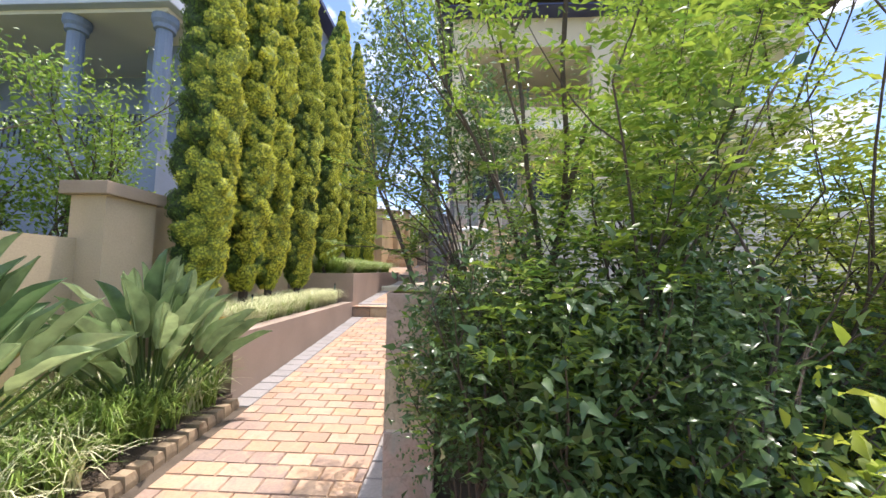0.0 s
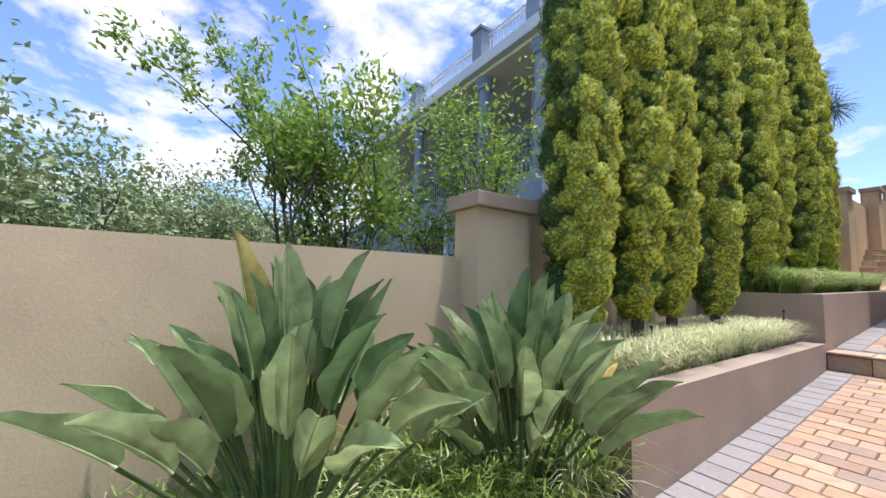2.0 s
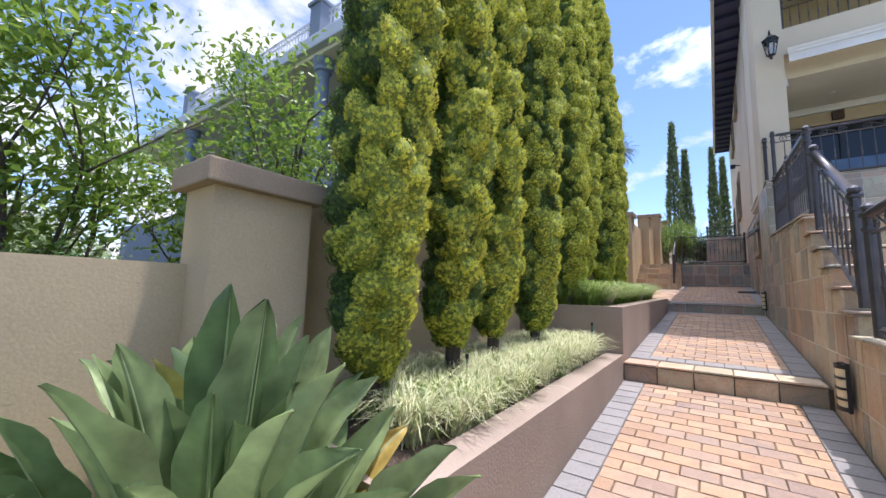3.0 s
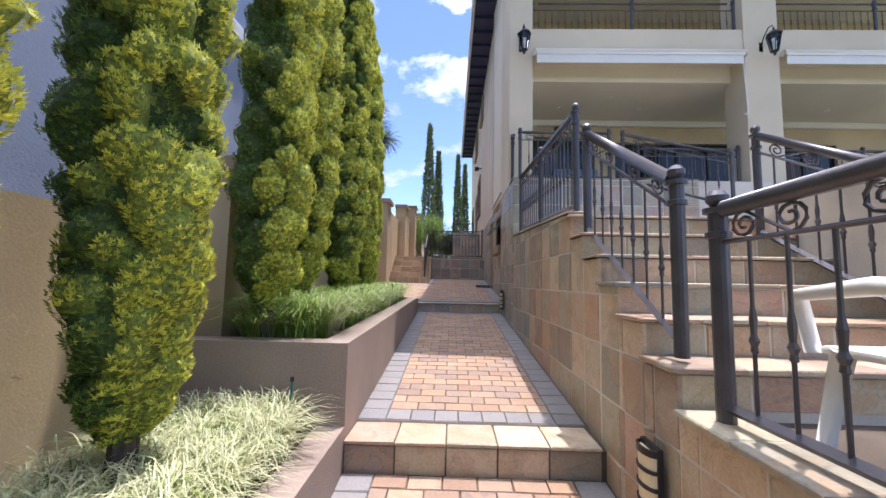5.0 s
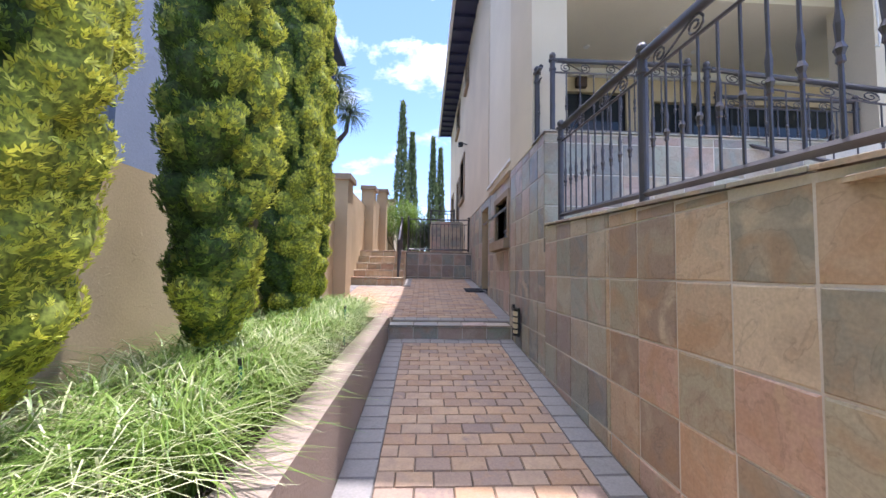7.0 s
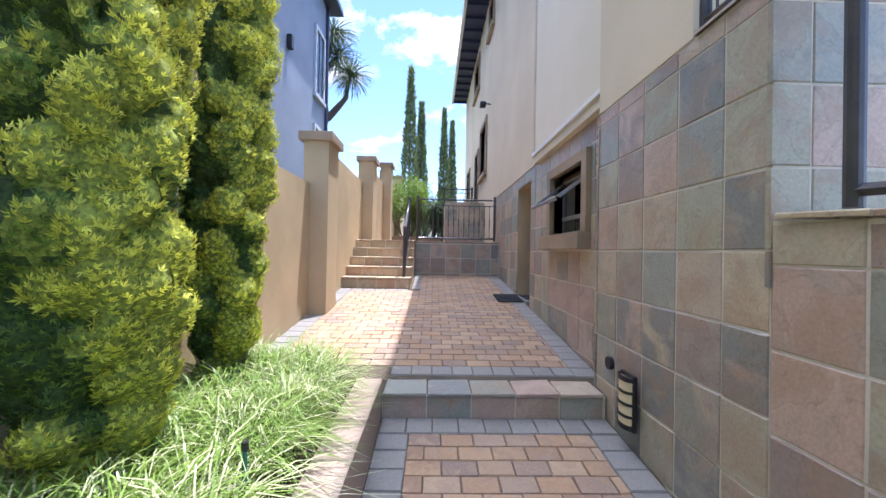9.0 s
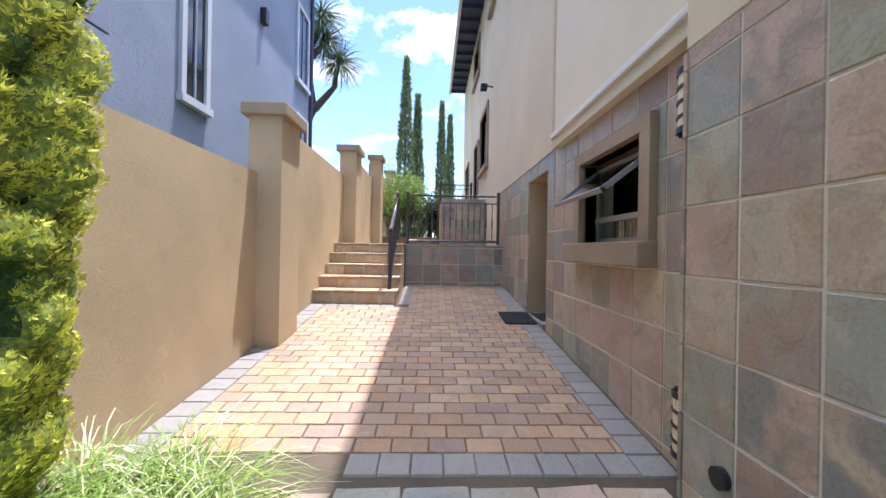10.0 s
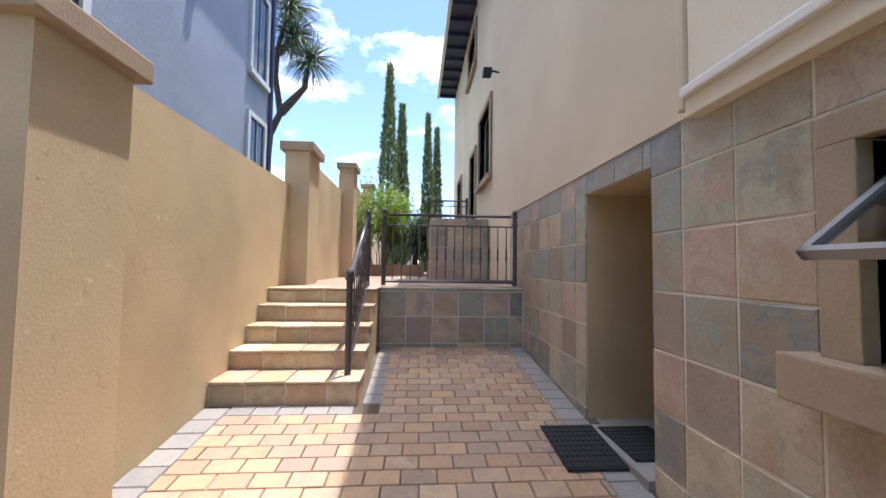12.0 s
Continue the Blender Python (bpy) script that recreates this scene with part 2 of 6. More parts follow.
OCHRE = material("ochre_plaster", (0.55, 0.43, 0.265), 0.9, 0.2, 0.9, 60, 0.3, 0.004, relief=3.2)
TAUPE = material("taupe_plaster", (0.34, 0.265, 0.21), 0.9, 0.2, 1.0, 60, 0.5, 0.006)
BEIGE = material("beige_plaster", (0.66, 0.57, 0.42), 0.9, 0.12, 0.7, 70, 0.35, 0.005)
CREAM = material("cream_plaster", (0.74, 0.67, 0.53), 0.9, 0.1, 0.7, 70, 0.3, 0.005)
CAPST = material("brown_capping", (0.36, 0.275, 0.19), 0.85, 0.2, 2.0, 60, 0.4, 0.006)
BLUE = material("blue_grey_plaster", (0.23, 0.27, 0.345), 0.9, 0.14, 0.8, 26, 0.4, 0.012, relief=1.5)
BLUETRIM = material("pale_grey_paint", (0.50, 0.52, 0.55), 0.6, 0.08, 2, 40, 0.1)
DARKBLUE = material("dark_blue_paint", (0.05, 0.055, 0.12), 0.5, 0.2, 2, 40, 0.1)
WHITE = material("white_paint", (0.74, 0.72, 0.67), 0.5, 0.06, 2, 50, 0.08)
IRON = material("dark_grey_iron", (0.10, 0.093, 0.098), 0.33, 0.25, 6, 120, 0.25, 0.002, metal=0.35)
BLACK = material("black_metal", (0.02, 0.02, 0.022), 0.4, 0.2, 6, 120, 0.2, 0.002)
ALU = material("grey_aluminium", (0.34, 0.345, 0.36), 0.35, 0.1, 6, 90, 0.1, 0.002, metal=0.5)
SOIL = material("dry_soil", (0.13, 0.095, 0.065), 0.95, 0.4, 5, 60, 1.0, 0.03)
LAWN = material("distant_ground", (0.10, 0.12, 0.05), 0.95, 0.4, 0.3, 4, 0.5, 0.03)
GROUT = material("pale_grout", (0.64, 0.59, 0.50), 0.95, 0.2, 2, 80, 0.4, 0.004)
JOINT = material("sandy_joint", (0.11, 0.085, 0.06), 0.95, 0.3, 3, 90, 0.5, 0.004)
BARK = material("grey_brown_bark", (0.11, 0.085, 0.065), 0.9, 0.35, 8, 70, 0.9, 0.01)
DARKWOOD = material("dark_brown_timber", (0.09, 0.05, 0.03), 0.5, 0.3, 4, 60, 0.3, 0.004)
ROOFMAT = material("brown_roof_tile", (0.12, 0.09, 0.08), 0.8, 0.3, 3, 30, 0.5, 0.01)
RUBBER = material("black_rubber", (0.014, 0.016, 0.02), 0.75, 0.3, 10, 150, 0.6, 0.004)
# near-black wall colour that stands in for the unlit room
ROOMDARK = material("painted_room_gloom", (0.06, 0.05, 0.045), 0.9, 0.3, 1, 30, 0.1)
PANE = glass("clear_glass", (0.9, 0.95, 0.97), 1.0)
RIB = foliage("leaf_midrib", (0.26, 0.34, 0.16), (0.34, 0.42, 0.2), 0.4, 0.1, 0.2)
DARKPANE = glass("dark_glass", (0.025, 0.03, 0.035), 0.0)
BRICK = palette("clay_paver", [(0.273, 0.172, 0.110), (0.378, 0.242, 0.145), (0.405, 0.273, 0.167), (0.273, 0.198, 0.154), (0.422, 0.299, 0.194), (0.229, 0.167, 0.136), (0.378, 0.233, 0.132)], 0.8, 0.3, 7.0, (0.28, 0.195, 0.15))
GREYBRICK = palette("grey_paver", [(0.20, 0.19, 0.18), (0.245, 0.23, 0.215), (0.225, 0.215, 0.21), (0.27, 0.25, 0.225)], 0.8, 0.35, 7.0, (0.24, 0.22, 0.20))
SLATE = palette("mixed_slate", [(0.495, 0.369, 0.240), (0.355, 0.314, 0.221), (0.565, 0.432, 0.284), (0.295, 0.272, 0.204), (0.486, 0.326, 0.234), (0.471, 0.393, 0.263), (0.317, 0.237, 0.172), (0.525, 0.354, 0.226), (0.393, 0.355, 0.244), (0.585, 0.473, 0.321)], 0.5, 0.9, 3.4, (0.40, 0.23, 0.11), 0.4)
SLATEGREY = palette("grey_slate", [(0.270, 0.268, 0.219), (0.436, 0.360, 0.271), (0.290, 0.304, 0.263), (0.439, 0.320, 0.258), (0.400, 0.376, 0.279), (0.212, 0.216, 0.200), (0.484, 0.406, 0.289), (0.293, 0.235, 0.204), (0.355, 0.350, 0.263), (0.476, 0.355, 0.279)], 0.42, 0.9, 3.4, (0.32, 0.21, 0.13), 0.5)
# core tones kept dark: the shade inside the crown is in the colour
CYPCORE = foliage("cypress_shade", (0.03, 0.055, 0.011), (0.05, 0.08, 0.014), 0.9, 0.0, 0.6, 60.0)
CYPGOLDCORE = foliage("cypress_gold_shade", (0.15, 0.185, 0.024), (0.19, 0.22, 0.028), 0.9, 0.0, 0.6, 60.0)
# cypress leaf green and real golden growth, with shade and sunlight mixed into both
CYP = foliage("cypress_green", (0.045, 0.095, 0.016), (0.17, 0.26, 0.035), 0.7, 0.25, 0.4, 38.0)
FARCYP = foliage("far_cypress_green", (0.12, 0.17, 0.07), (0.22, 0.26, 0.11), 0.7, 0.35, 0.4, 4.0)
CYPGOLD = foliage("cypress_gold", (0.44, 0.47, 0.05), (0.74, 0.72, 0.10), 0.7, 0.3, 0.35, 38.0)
STREL = foliage("strelitzia_leaf", (0.09, 0.16, 0.06), (0.33, 0.41, 0.19), 0.22, 0.35, 0.3)
STRELOLD = foliage("yellowing_leaf", (0.34, 0.33, 0.08), (0.42, 0.30, 0.08), 0.4, 0.35, 0.4)
STALK = foliage("leaf_stalk", (0.07, 0.12, 0.04), (0.11, 0.17, 0.06), 0.4, 0.1, 0.2)
GRASS = foliage("green_blade", (0.13, 0.23, 0.04), (0.28, 0.38, 0.085), 0.4, 0.35, 0.2)
GRASSPALE = foliage("variegated_blade", (0.48, 0.52, 0.27), (0.70, 0.68, 0.44), 0.45, 0.3, 0.2)
NANDINA = foliage("nandina_leaf", (0.11, 0.21, 0.03), (0.28, 0.37, 0.05), 0.35, 0.45, 0.25)
# lighter, yellower copy of the nandina leaf, with sunlight put into the colour
NANDINALIT = foliage("sunlit_nandina_leaf", (0.26, 0.36, 0.045), (0.50, 0.54, 0.08), 0.35, 0.5, 0.25)
SHRUBDARK = foliage("dark_shrub_leaf", (0.06, 0.12, 0.04), (0.12, 0.19, 0.06), 0.28, 0.3, 0.25)
TREELEAF = foliage("tree_leaf", (0.10, 0.19, 0.03), (0.24, 0.34, 0.05), 0.35, 0.45, 0.25)
FARLEAF = foliage("far_leaf", (0.15, 0.21, 0.085), (0.22, 0.28, 0.12), 0.6, 0.25, 0.25)
PALMLEAF = foliage("palm_leaf", (0.07, 0.11, 0.06), (0.12, 0.16, 0.08), 0.5, 0.25, 0.25)


# ---- building helpers ----
def mesh(name, bm):
    d = bpy.data.meshes.new(name)
    bm.to_mesh(d)
    bm.free()
    return d


def part(name, bm, mat, parent, label="", smooth=False):
    d = mesh(name, bm)
    if smooth:
        d.shade_smooth()
    d.materials.append(mat)
    ob = new(name, d)
    ob.parent = parent
    return tagged(ob, label)


def thing(name, bm, mat, label, category, group="", kind="", smooth=False):
    d = mesh(name, bm)
    if smooth:
        d.shade_smooth()
    d.materials.append(mat)
    return tagged(new(name, d), label, category, group, kind)


def empty(name, label, category, group="", at=(0, 0, 0)):
    ob = new(name)
    ob.location = at
    return tagged(ob, label, category, group)


def box(bm, x0, x1, y0, y1, z0, z1, bevel=0.0):
    vs = [bm.verts.new((x, y, z)) for x in (x0, x1) for y in (y0, y1) for z in (z0, z1)]
    fs = [bm.faces.new([vs[i] for i in q]) for q in ((0, 1, 3, 2), (4, 6, 7, 5), (0, 4, 5, 1), (2, 3, 7, 6), (0, 2, 6, 4), (1, 5, 7, 3))]
    if bevel:
        es = list({e for f in fs for e in f.edges})
        bmesh.ops.bevel(bm, geom=es, offset=bevel, segments=2, affect="EDGES", profile=0.6)
    return bm


def boxes(*rows, bevel=0.0):
    bm = bmesh.new()
    for r in rows:
        box(bm, *r, bevel=bevel)
    return bm


def prism(bm, x0, x1, outline):
    """An outline in y and z, counter-clockwise seen from +x, drawn out along x."""
    a = [bm.verts.new((x0, y, z)) for y, z in outline]
    b = [bm.verts.new((x1, y, z)) for y, z in outline]
    n = len(outline)
    bm.faces.new(a[::-1])
    bm.faces.new(b)
    for i in range(n):
        j = (i + 1) % n
        bm.faces.new((a[i], a[j], b[j], b[i]))
    bmesh.ops.recalc_face_normals(bm, faces=bm.faces[:])
    return bm


def tube(bm, points, radii, sides=8, cap=True):
    """A round bar along points, radius by radius."""
    pts = [Vector(p) for p in points]
    if not hasattr(radii, "__len__"):
        radii = [radii] * len(pts)
    rings = []
    for i, p in enumerate(pts):
        d = (pts[min(i + 1, len(pts) - 1)] - pts[max(i - 1, 0)]).normalized()
        up = Vector((0, 0, 1)) if abs(d.z) < 0.95 else Vector((0, 1, 0))
        a = d.cross(up).normalized()
        b = d.cross(a)
        rings.append([bm.verts.new(p + radii[i] * (a * math.cos(k * math.tau / sides) + b * math.sin(k * math.tau / sides))) for k in range(sides)])
    for r, s in zip(rings, rings[1:]):
        for k in range(sides):
            bm.faces.new((r[k], r[(k + 1) % sides], s[(k + 1) % sides], s[k]))
    if cap:
        bm.faces.new(rings[0])
        bm.faces.new(rings[-1][::-1])
    return bm


def turned(bm, x, y, z, profile, sides=10):
    """A turned upright: profile rows of (height, radius)."""
    return tube(bm, [(x, y, z + h) for h, _ in profile], [r for _, r in profile], sides)


# ---- ground levels ----
def level(y):
    if y < 8.36:
        return 0.545 + 0.105 * (max(y, -3.0) - 8.36)
    if y < 14.36:
        return 0.757 + 0.0888 * (y - 8.36)
    return 1.485 + 0.0986 * (min(y, 20.8) - 14.36)


PL, WR = -2.42, -0.44  # planter face and tiled wall face on either side of the path
LW = -3.92  # inner face of the boundary wall
HW = -0.30  # recessed house wall
TERR = 3.0  # upper terrace

# the land all round
bm = bmesh.new()
rows_y = [-600, -60, -20, -3, 40, 90, 700]
rows_z = [-9, -7, -3, -0.72, 2.6, 4.0, 9]
grid = [[bm.verts.new((x, y, z - (0.55 if -80 < x < -4 else 0))) for x in (-600, -60, -20, -4.2, 8, 60, 600)] for y, z in zip(rows_y, rows_z)]
for a, b in zip(grid, grid[1:]):
    for i in range(len(a) - 1):
        bm.faces.new((a[i], a[i + 1], b[i + 1], b[i]))
thing("ground", bm, LAWN, "dry green land falling away to the horizon", "ground", kind="structure")

# path beds under the paving
bm = bmesh.new()
prism(bm, -6.0, 3.0, [(-4, -1.4), (8.36, -1.4), (8.36, level(8.3) - 0.012), (-3, level(-3) - 0.012), (-4, level(-3) - 0.02)])
thing("path_bed_lower", bm, JOINT, "sand bed under the lower brick path", "path", kind="structure")
bm = bmesh.new()
prism(bm, PL - 0.02, WR + 0.02, [(8.36, -1.0), (14.36, -1.0), (14.36, level(14.35) - 0.012), (8.36, 0.757 - 0.012)])
thing("path_bed_middle", bm, JOINT, "sand bed under the middle brick ramp", "path", kind="structure")
bm = bmesh.new()
prism(bm, LW - 0.1, HW + 0.1, [(14.38, -1.0), (20.85, -1.0), (20.85, level(20.8) - 0.012), (14.38, 1.485 - 0.012)])
thing("path_bed_yard", bm, JOINT, "sand bed under the sloping brick yard", "path", kind="structure")
thing("terrace_base", boxes((LW - 0.1, HW + 0.05, 20.85, 36, 0, TERR - 0.012)), JOINT, "raised terrace base behind the yard", "terrace", kind="structure")

# planters of taupe plaster
T1, T2 = 0.87, 1.52
pl = empty("planter_lower", "long taupe plastered planter beside the lower path", "planter")
pl["kind"] = "structure"
bm = bmesh.new()
prism(bm, PL - 0.22, PL, [(3.97, -0.6), (8.36, -0.6), (8.36, T1), (3.97, 0.79)])
part("planter_wall", bm, TAUPE, pl)
part("planter_wall", boxes((LW, PL - 0.22, 3.97, 4.15, -0.6, 0.79)), TAUPE, pl)
part("soil", prism(bmesh.new(), LW, PL - 0.22, [(4.15, -0.6), (8.36, -0.6), (8.36, T1 - 0.06), (4.15, 0.73)]), SOIL, pl)
pl = empty("planter_upper", "raised taupe plastered planter below the cypress row", "planter")
pl["kind"] = "structure"
part("planter_wall", prism(bmesh.new(), PL - 0.22, PL, [(8.36, 0.2), (14.36, 0.2), (14.36, 1.62), (8.36, 1.50)]), TAUPE, pl)
part("planter_wall", boxes((LW, PL - 0.22, 8.36, 8.56, 0.2, 1.50)), TAUPE, pl)
part("soil", prism(bmesh.new(), LW, PL - 0.22, [(8.56, 0.2), (14.6, 0.2), (14.6, 1.56), (8.56, 1.44)]), SOIL, pl)

# boundary wall with pillars
def wall_piece(name, y0, y1, top, base):
    bm = boxes((LW - 0.24, LW, y0, y1, base, top))
    return thing(name, bm, OCHRE, "ochre plastered boundary wall with cracked rough finish", "wall", kind="structure")


wall_piece("wall_west_1", -8, 3.63, 1.77, -1.2)
wall_piece("wall_west_2", 4.26, 8.7, 2.42, -0.5)
wall_piece("wall_west_3", 9.3, 12.9, 3.05, 0)
wall_piece("wall_west_4", 13.5, 16.91, 3.76, 0.5)
wall_piece("wall_west_5", 17.5, 21.2, 4.56, 0.5)
wall_piece("wall_west_6", 21.8, 25.3, 5.26, 1.5)
wall_piece("wall_west_7", 25.9, 36, 5.9, 1.5)


def pillar(y0, y1, top, base):
    p = empty("wall_pillar", "square ochre plastered wall pillar with a flat brown cap", "pillar", "boundary wall pillars", (LW, y0, base))
    p["kind"] = "structure"
    x0, x1 = LW - 0.1, LW + 0.28
    inv = Matrix.Translation((-LW, -y0, -base))
    bm = boxes((x0, x1, y0, y1, base, top - 0.14))
    bm.transform(inv)
    part("shaft", bm, OCHRE, p)
    bm = boxes((x0 - 0.07, x1 + 0.07, y0 - 0.07, y1 + 0.07, top - 0.14, top), bevel=0.012)
    bm.transform(inv)
    part("cap", bm, CAPST, p)


for y0, y1, top, base in ((3.63, 4.26, 2.36, -0.6), (8.7, 9.3, 3.1, 0), (12.9, 13.5, 3.9, 0.5), (16.91, 17.5, 4.56, 0.8), (21.2, 21.8, 5.26, 2), (25.3, 25.9, 6.05, 2), (29.5, 30.1, 6.4, 2)):
    pillar(y0, y1, top, base)

# ---- tiled walls on the house side ----
# cores; the slate pieces are laid on them further down
CORE = 0.02
thing("wall_landing", boxes((WR + CORE, WR + 0.28, 2.2, 7.44, -1.2, 1.33)), GROUT, "low retaining wall of the lower landing", "wall", kind="structure")
thing("floor_landing", boxes((WR + 0.28, 9, 2.4, 7.44, -1.2, 1.30)), JOINT, "lower landing slab paved with slate", "floor", kind="structure")
STEP_Y = [7.42 + 0.35 * i for i in range(6)]
STEP_Z = [1.57 + 0.225 * i for i in range(6)]
bm = bmesh.new()
outline = [(7.44, -0.5), (9.22, -0.5), (9.22, STEP_Z[-1] - 0.03)]
for i in range(5, -1, -1):
    outline += [(STEP_Y[i] + 0.02, STEP_Z[i] - 0.03), (STEP_Y[i] + 0.02, (STEP_Z[i - 1] if i else 1.33) - 0.03)]
prism(bm, WR + CORE, 1.5, outline)
box(bm, WR + 0.26, 4.4, 9.22, 12.75, -0.5, STEP_Z[-1] - 0.03)
box(bm, 1.5, 12, 7.44, 9.22, -0.5, STEP_Z[-1] + 0.2)
thing("stair_core", bm, GROUT, "stair up to the porch faced with slate", "stairs", kind="structure")
thing("wall_path_east", prism(bmesh.new(), WR + CORE, WR + 0.26, [(9.22, -0.5), (12.75, -0.5), (12.75, 2.915), (9.22, 2.72)]), GROUT, "slate faced retaining wall along the path", "wall", kind="structure")
thing("terrace_house", boxes((WR + CORE, 12, 12.754, 14.60, 0, 4.08), (1.72, 12, 14.60, 30, 0, 4.08)), GROUT, "slate faced base of the porch and house", "wall", kind="structure")

# house: west wall with openings
def wall_x(name, x0, x1, y0, y1, z0, z1, holes, mat, label):
    """A wall along y with openings (y0, y1, z0, z1) cut through."""
    bm = bmesh.new()
    ys = sorted({y0, y1, *[h[0] for h in holes], *[h[1] for h in holes]})
    zs = sorted({z0, z1, *[h[2] for h in holes], *[h[3] for h in holes]})
    for a, b in zip(ys, ys[1:]):
        run = None
        for c, d in zip(zs, zs[1:]):
            solid = not any(h[0] - 1e-6 <= a and b <= h[1] + 1e-6 and h[2] - 1e-6 <= c and d <= h[3] + 1e-6 for h in holes)
            if solid:
                run = (run[0], d) if run else (c, d)
            if run and (not solid or d == zs[-1]):
                box(bm, x0, x1, a, b, *run)
                run = None
    bmesh.ops.remove_doubles(bm, verts=bm.verts[:], dist=1e-5)
    return thing(name, bm, mat, label, "wall", kind="structure")


DOOR = (17.66, 18.70, 1.84, 4.03)
WIN = (15.24, 16.38, 2.99, 3.80)
EAVE = 11.0
wall_x("wall_house_base", HW + CORE, HW + 0.32, 14.60, 21.6, 0, 4.24, [DOOR, WIN], GROUT, "slate faced lower house wall with door and kitchen window")
wall_x("wall_house_upper", HW + 0.0, HW + 0.32, 17.2, 32, 4.24, EAVE, [(23.4, 24.9, 5.4, 7.1), (25.6, 26.6, 4.24, 6.6), (25.7, 27.2, 9.2, 10.4), (22.2, 23.0, 9.6, 10.6), (29.0, 30.2, 4.6, 6.6)], BEIGE, "tall beige plastered house wall")
thing("wall_house_low", boxes((HW, HW + 0.32, 21.6, 32, 2, 4.24)), BEIGE, "beige plastered house wall at the terrace", "wall", kind="structure")
thing("wall_house_bay", boxes((HW - 0.05, HW + 0.3, 14.60, 17.2, 4.37, EAVE)), CREAM, "cream plastered bay of the house wall", "wall", kind="structure")
thing("wall_house_corner", boxes((WR + 0.01, 0.07, 13.3, 14.60, 4.08, EAVE)), BEIGE, "beige plastered corner pier of the house", "wall", kind="structure")
thing("moulding_house", boxes((HW - 0.11, HW + 0.3, 14.60, 17.2, 4.31, 4.37), bevel=0.012), WHITE, "white moulding below the cream bay", "trim", kind="structure")
# room shell, coloured dark in place of real indoor shade
thing("room_shell", boxes((1.6, 1.7, 14.7, 22, 1.5, 4.2), (0.02, 1.6, 14.72, 14.8, 1.5, 4.2), (0.02, 1.6, 19.6, 19.7, 1.5, 4.2), (0.02, 1.6, 17.0, 17.1, 1.5, 4.2), (0.02, 1.6, 14.8, 19.6, 4.1, 4.2), (0.02, 1.6, 14.8, 19.6, 1.7, 1.83)), ROOMDARK, "room behind the kitchen window, its dimness put into the colour", "wall", kind="structure")

thing("plaster_lip", boxes((HW - 0.075, HW + 0.3, 14.60, 17.2, 4.20, 4.31), bevel=0.008), CREAM, "cream plaster lip hanging below the white moulding", "trim", kind="structure")

# roof with eaves
rf = empty("roof", "pitched roof with dark blue boarded eaves and white gutter", "roof")
rf["kind"] = "structure"
part("soffit", boxes((-1.02, HW, 12.6, 32, EAVE, EAVE + 0.06)), DARKBLUE, rf)
part("fascia", boxes((-1.12, -1.02, 12.52, 32, EAVE - 0.06, EAVE + 0.235), bevel=0.012), WHITE, rf)
bm = bmesh.new()
vs = [bm.verts.new(v) for v in ((-1.1, 12.5, EAVE + 0.24), (-1.1, 32.1, EAVE + 0.24), (6, 32.1, EAVE + 3.4), (6, 12.5, EAVE + 3.4), (13, 12.5, EAVE + 0.24), (13, 32.1, EAVE + 0.24))]
bm.faces.new((vs[0], vs[3], vs[2], vs[1]))
bm.faces.new((vs[3], vs[4], vs[5], vs[2]))
bm.faces.new((vs[0], vs[4], vs[3]))
bm.faces.new((vs[1], vs[2], vs[5]))
part("covering", bm, ROOFMAT, rf)
part("soffit", boxes((HW, 12, 12.6, 13.3, EAVE, EAVE + 0.06)), DARKBLUE, rf)

# porch front
def facade():
    thing("wall_porch_beam", boxes((0.07, 12, 13.3, 13.7, 7.0, 7.62)), BEIGE, "beige plastered balcony beam over the porch", "wall", kind="structure")
    thing("wall_porch_pillar", boxes((4.62, 5.35, 13.27, 13.9, 4.08, EAVE)), BEIGE, "square beige plastered porch pillar", "pillar", kind="structure")
    thing("wall_porch_top", boxes((0.07, 12, 13.3, 13.7, 9.9, EAVE)), BEIGE, "beige plastered wall over the balcony", "wall", kind="structure")
    thing("ceiling_porch", boxes((0.07, 12, 13.7, 17.4, 6.62, 6.8)), CREAM, "cream porch ceiling with small downlights", "ceiling", kind="structure")
    thing("floor_balcony", boxes((0.07, 12, 13.7, 17.4, 6.8, 7.1)), CREAM, "upper balcony slab", "floor", kind="structure")
    thing("ceiling_balcony", boxes((0.07, 12, 13.7, 17.4, 9.9, 10.0)), CREAM, "cream balcony ceiling", "ceiling", kind="structure")
    bm = bmesh.new()
    thing("wall_porch_back", boxes((0.07, 0.4, 15.8, 16.1, 4.08, 6.62), (0.4, 2.3, 15.8, 16.1, 6.15, 6.62), (2.3, 2.9, 15.8, 16.1, 4.08, 6.62), (2.9, 9, 15.8, 16.1, 6.0, 6.62), (9, 12, 15.8, 16.1, 4.08, 6.62), (0.07, 12, 16.2, 16.4, 7.1, 9.9)), OCHRE, "ochre porch back wall with glazed openings", "wall", kind="structure")
    for x0, x1, top in ((0.4, 2.3, 6.15), (2.9, 9, 6.0)):
        w = empty("glazed_door", "dark framed glazed sliding door of the porch", "door", "porch doors")
        w["kind"] = "structure"
        part("pane", boxes((x0, x1, 15.92, 15.94, 4.08, top)), DARKPANE, w)
        n = max(2, round((x1 - x0) / 0.9))
        for i in range(n + 1):
            x = x0 + (x1 - x0) * i / n
            part("frame", boxes((x - 0.03, x + 0.03, 15.86, 15.92, 4.08, top)), BLACK, w)


facade()

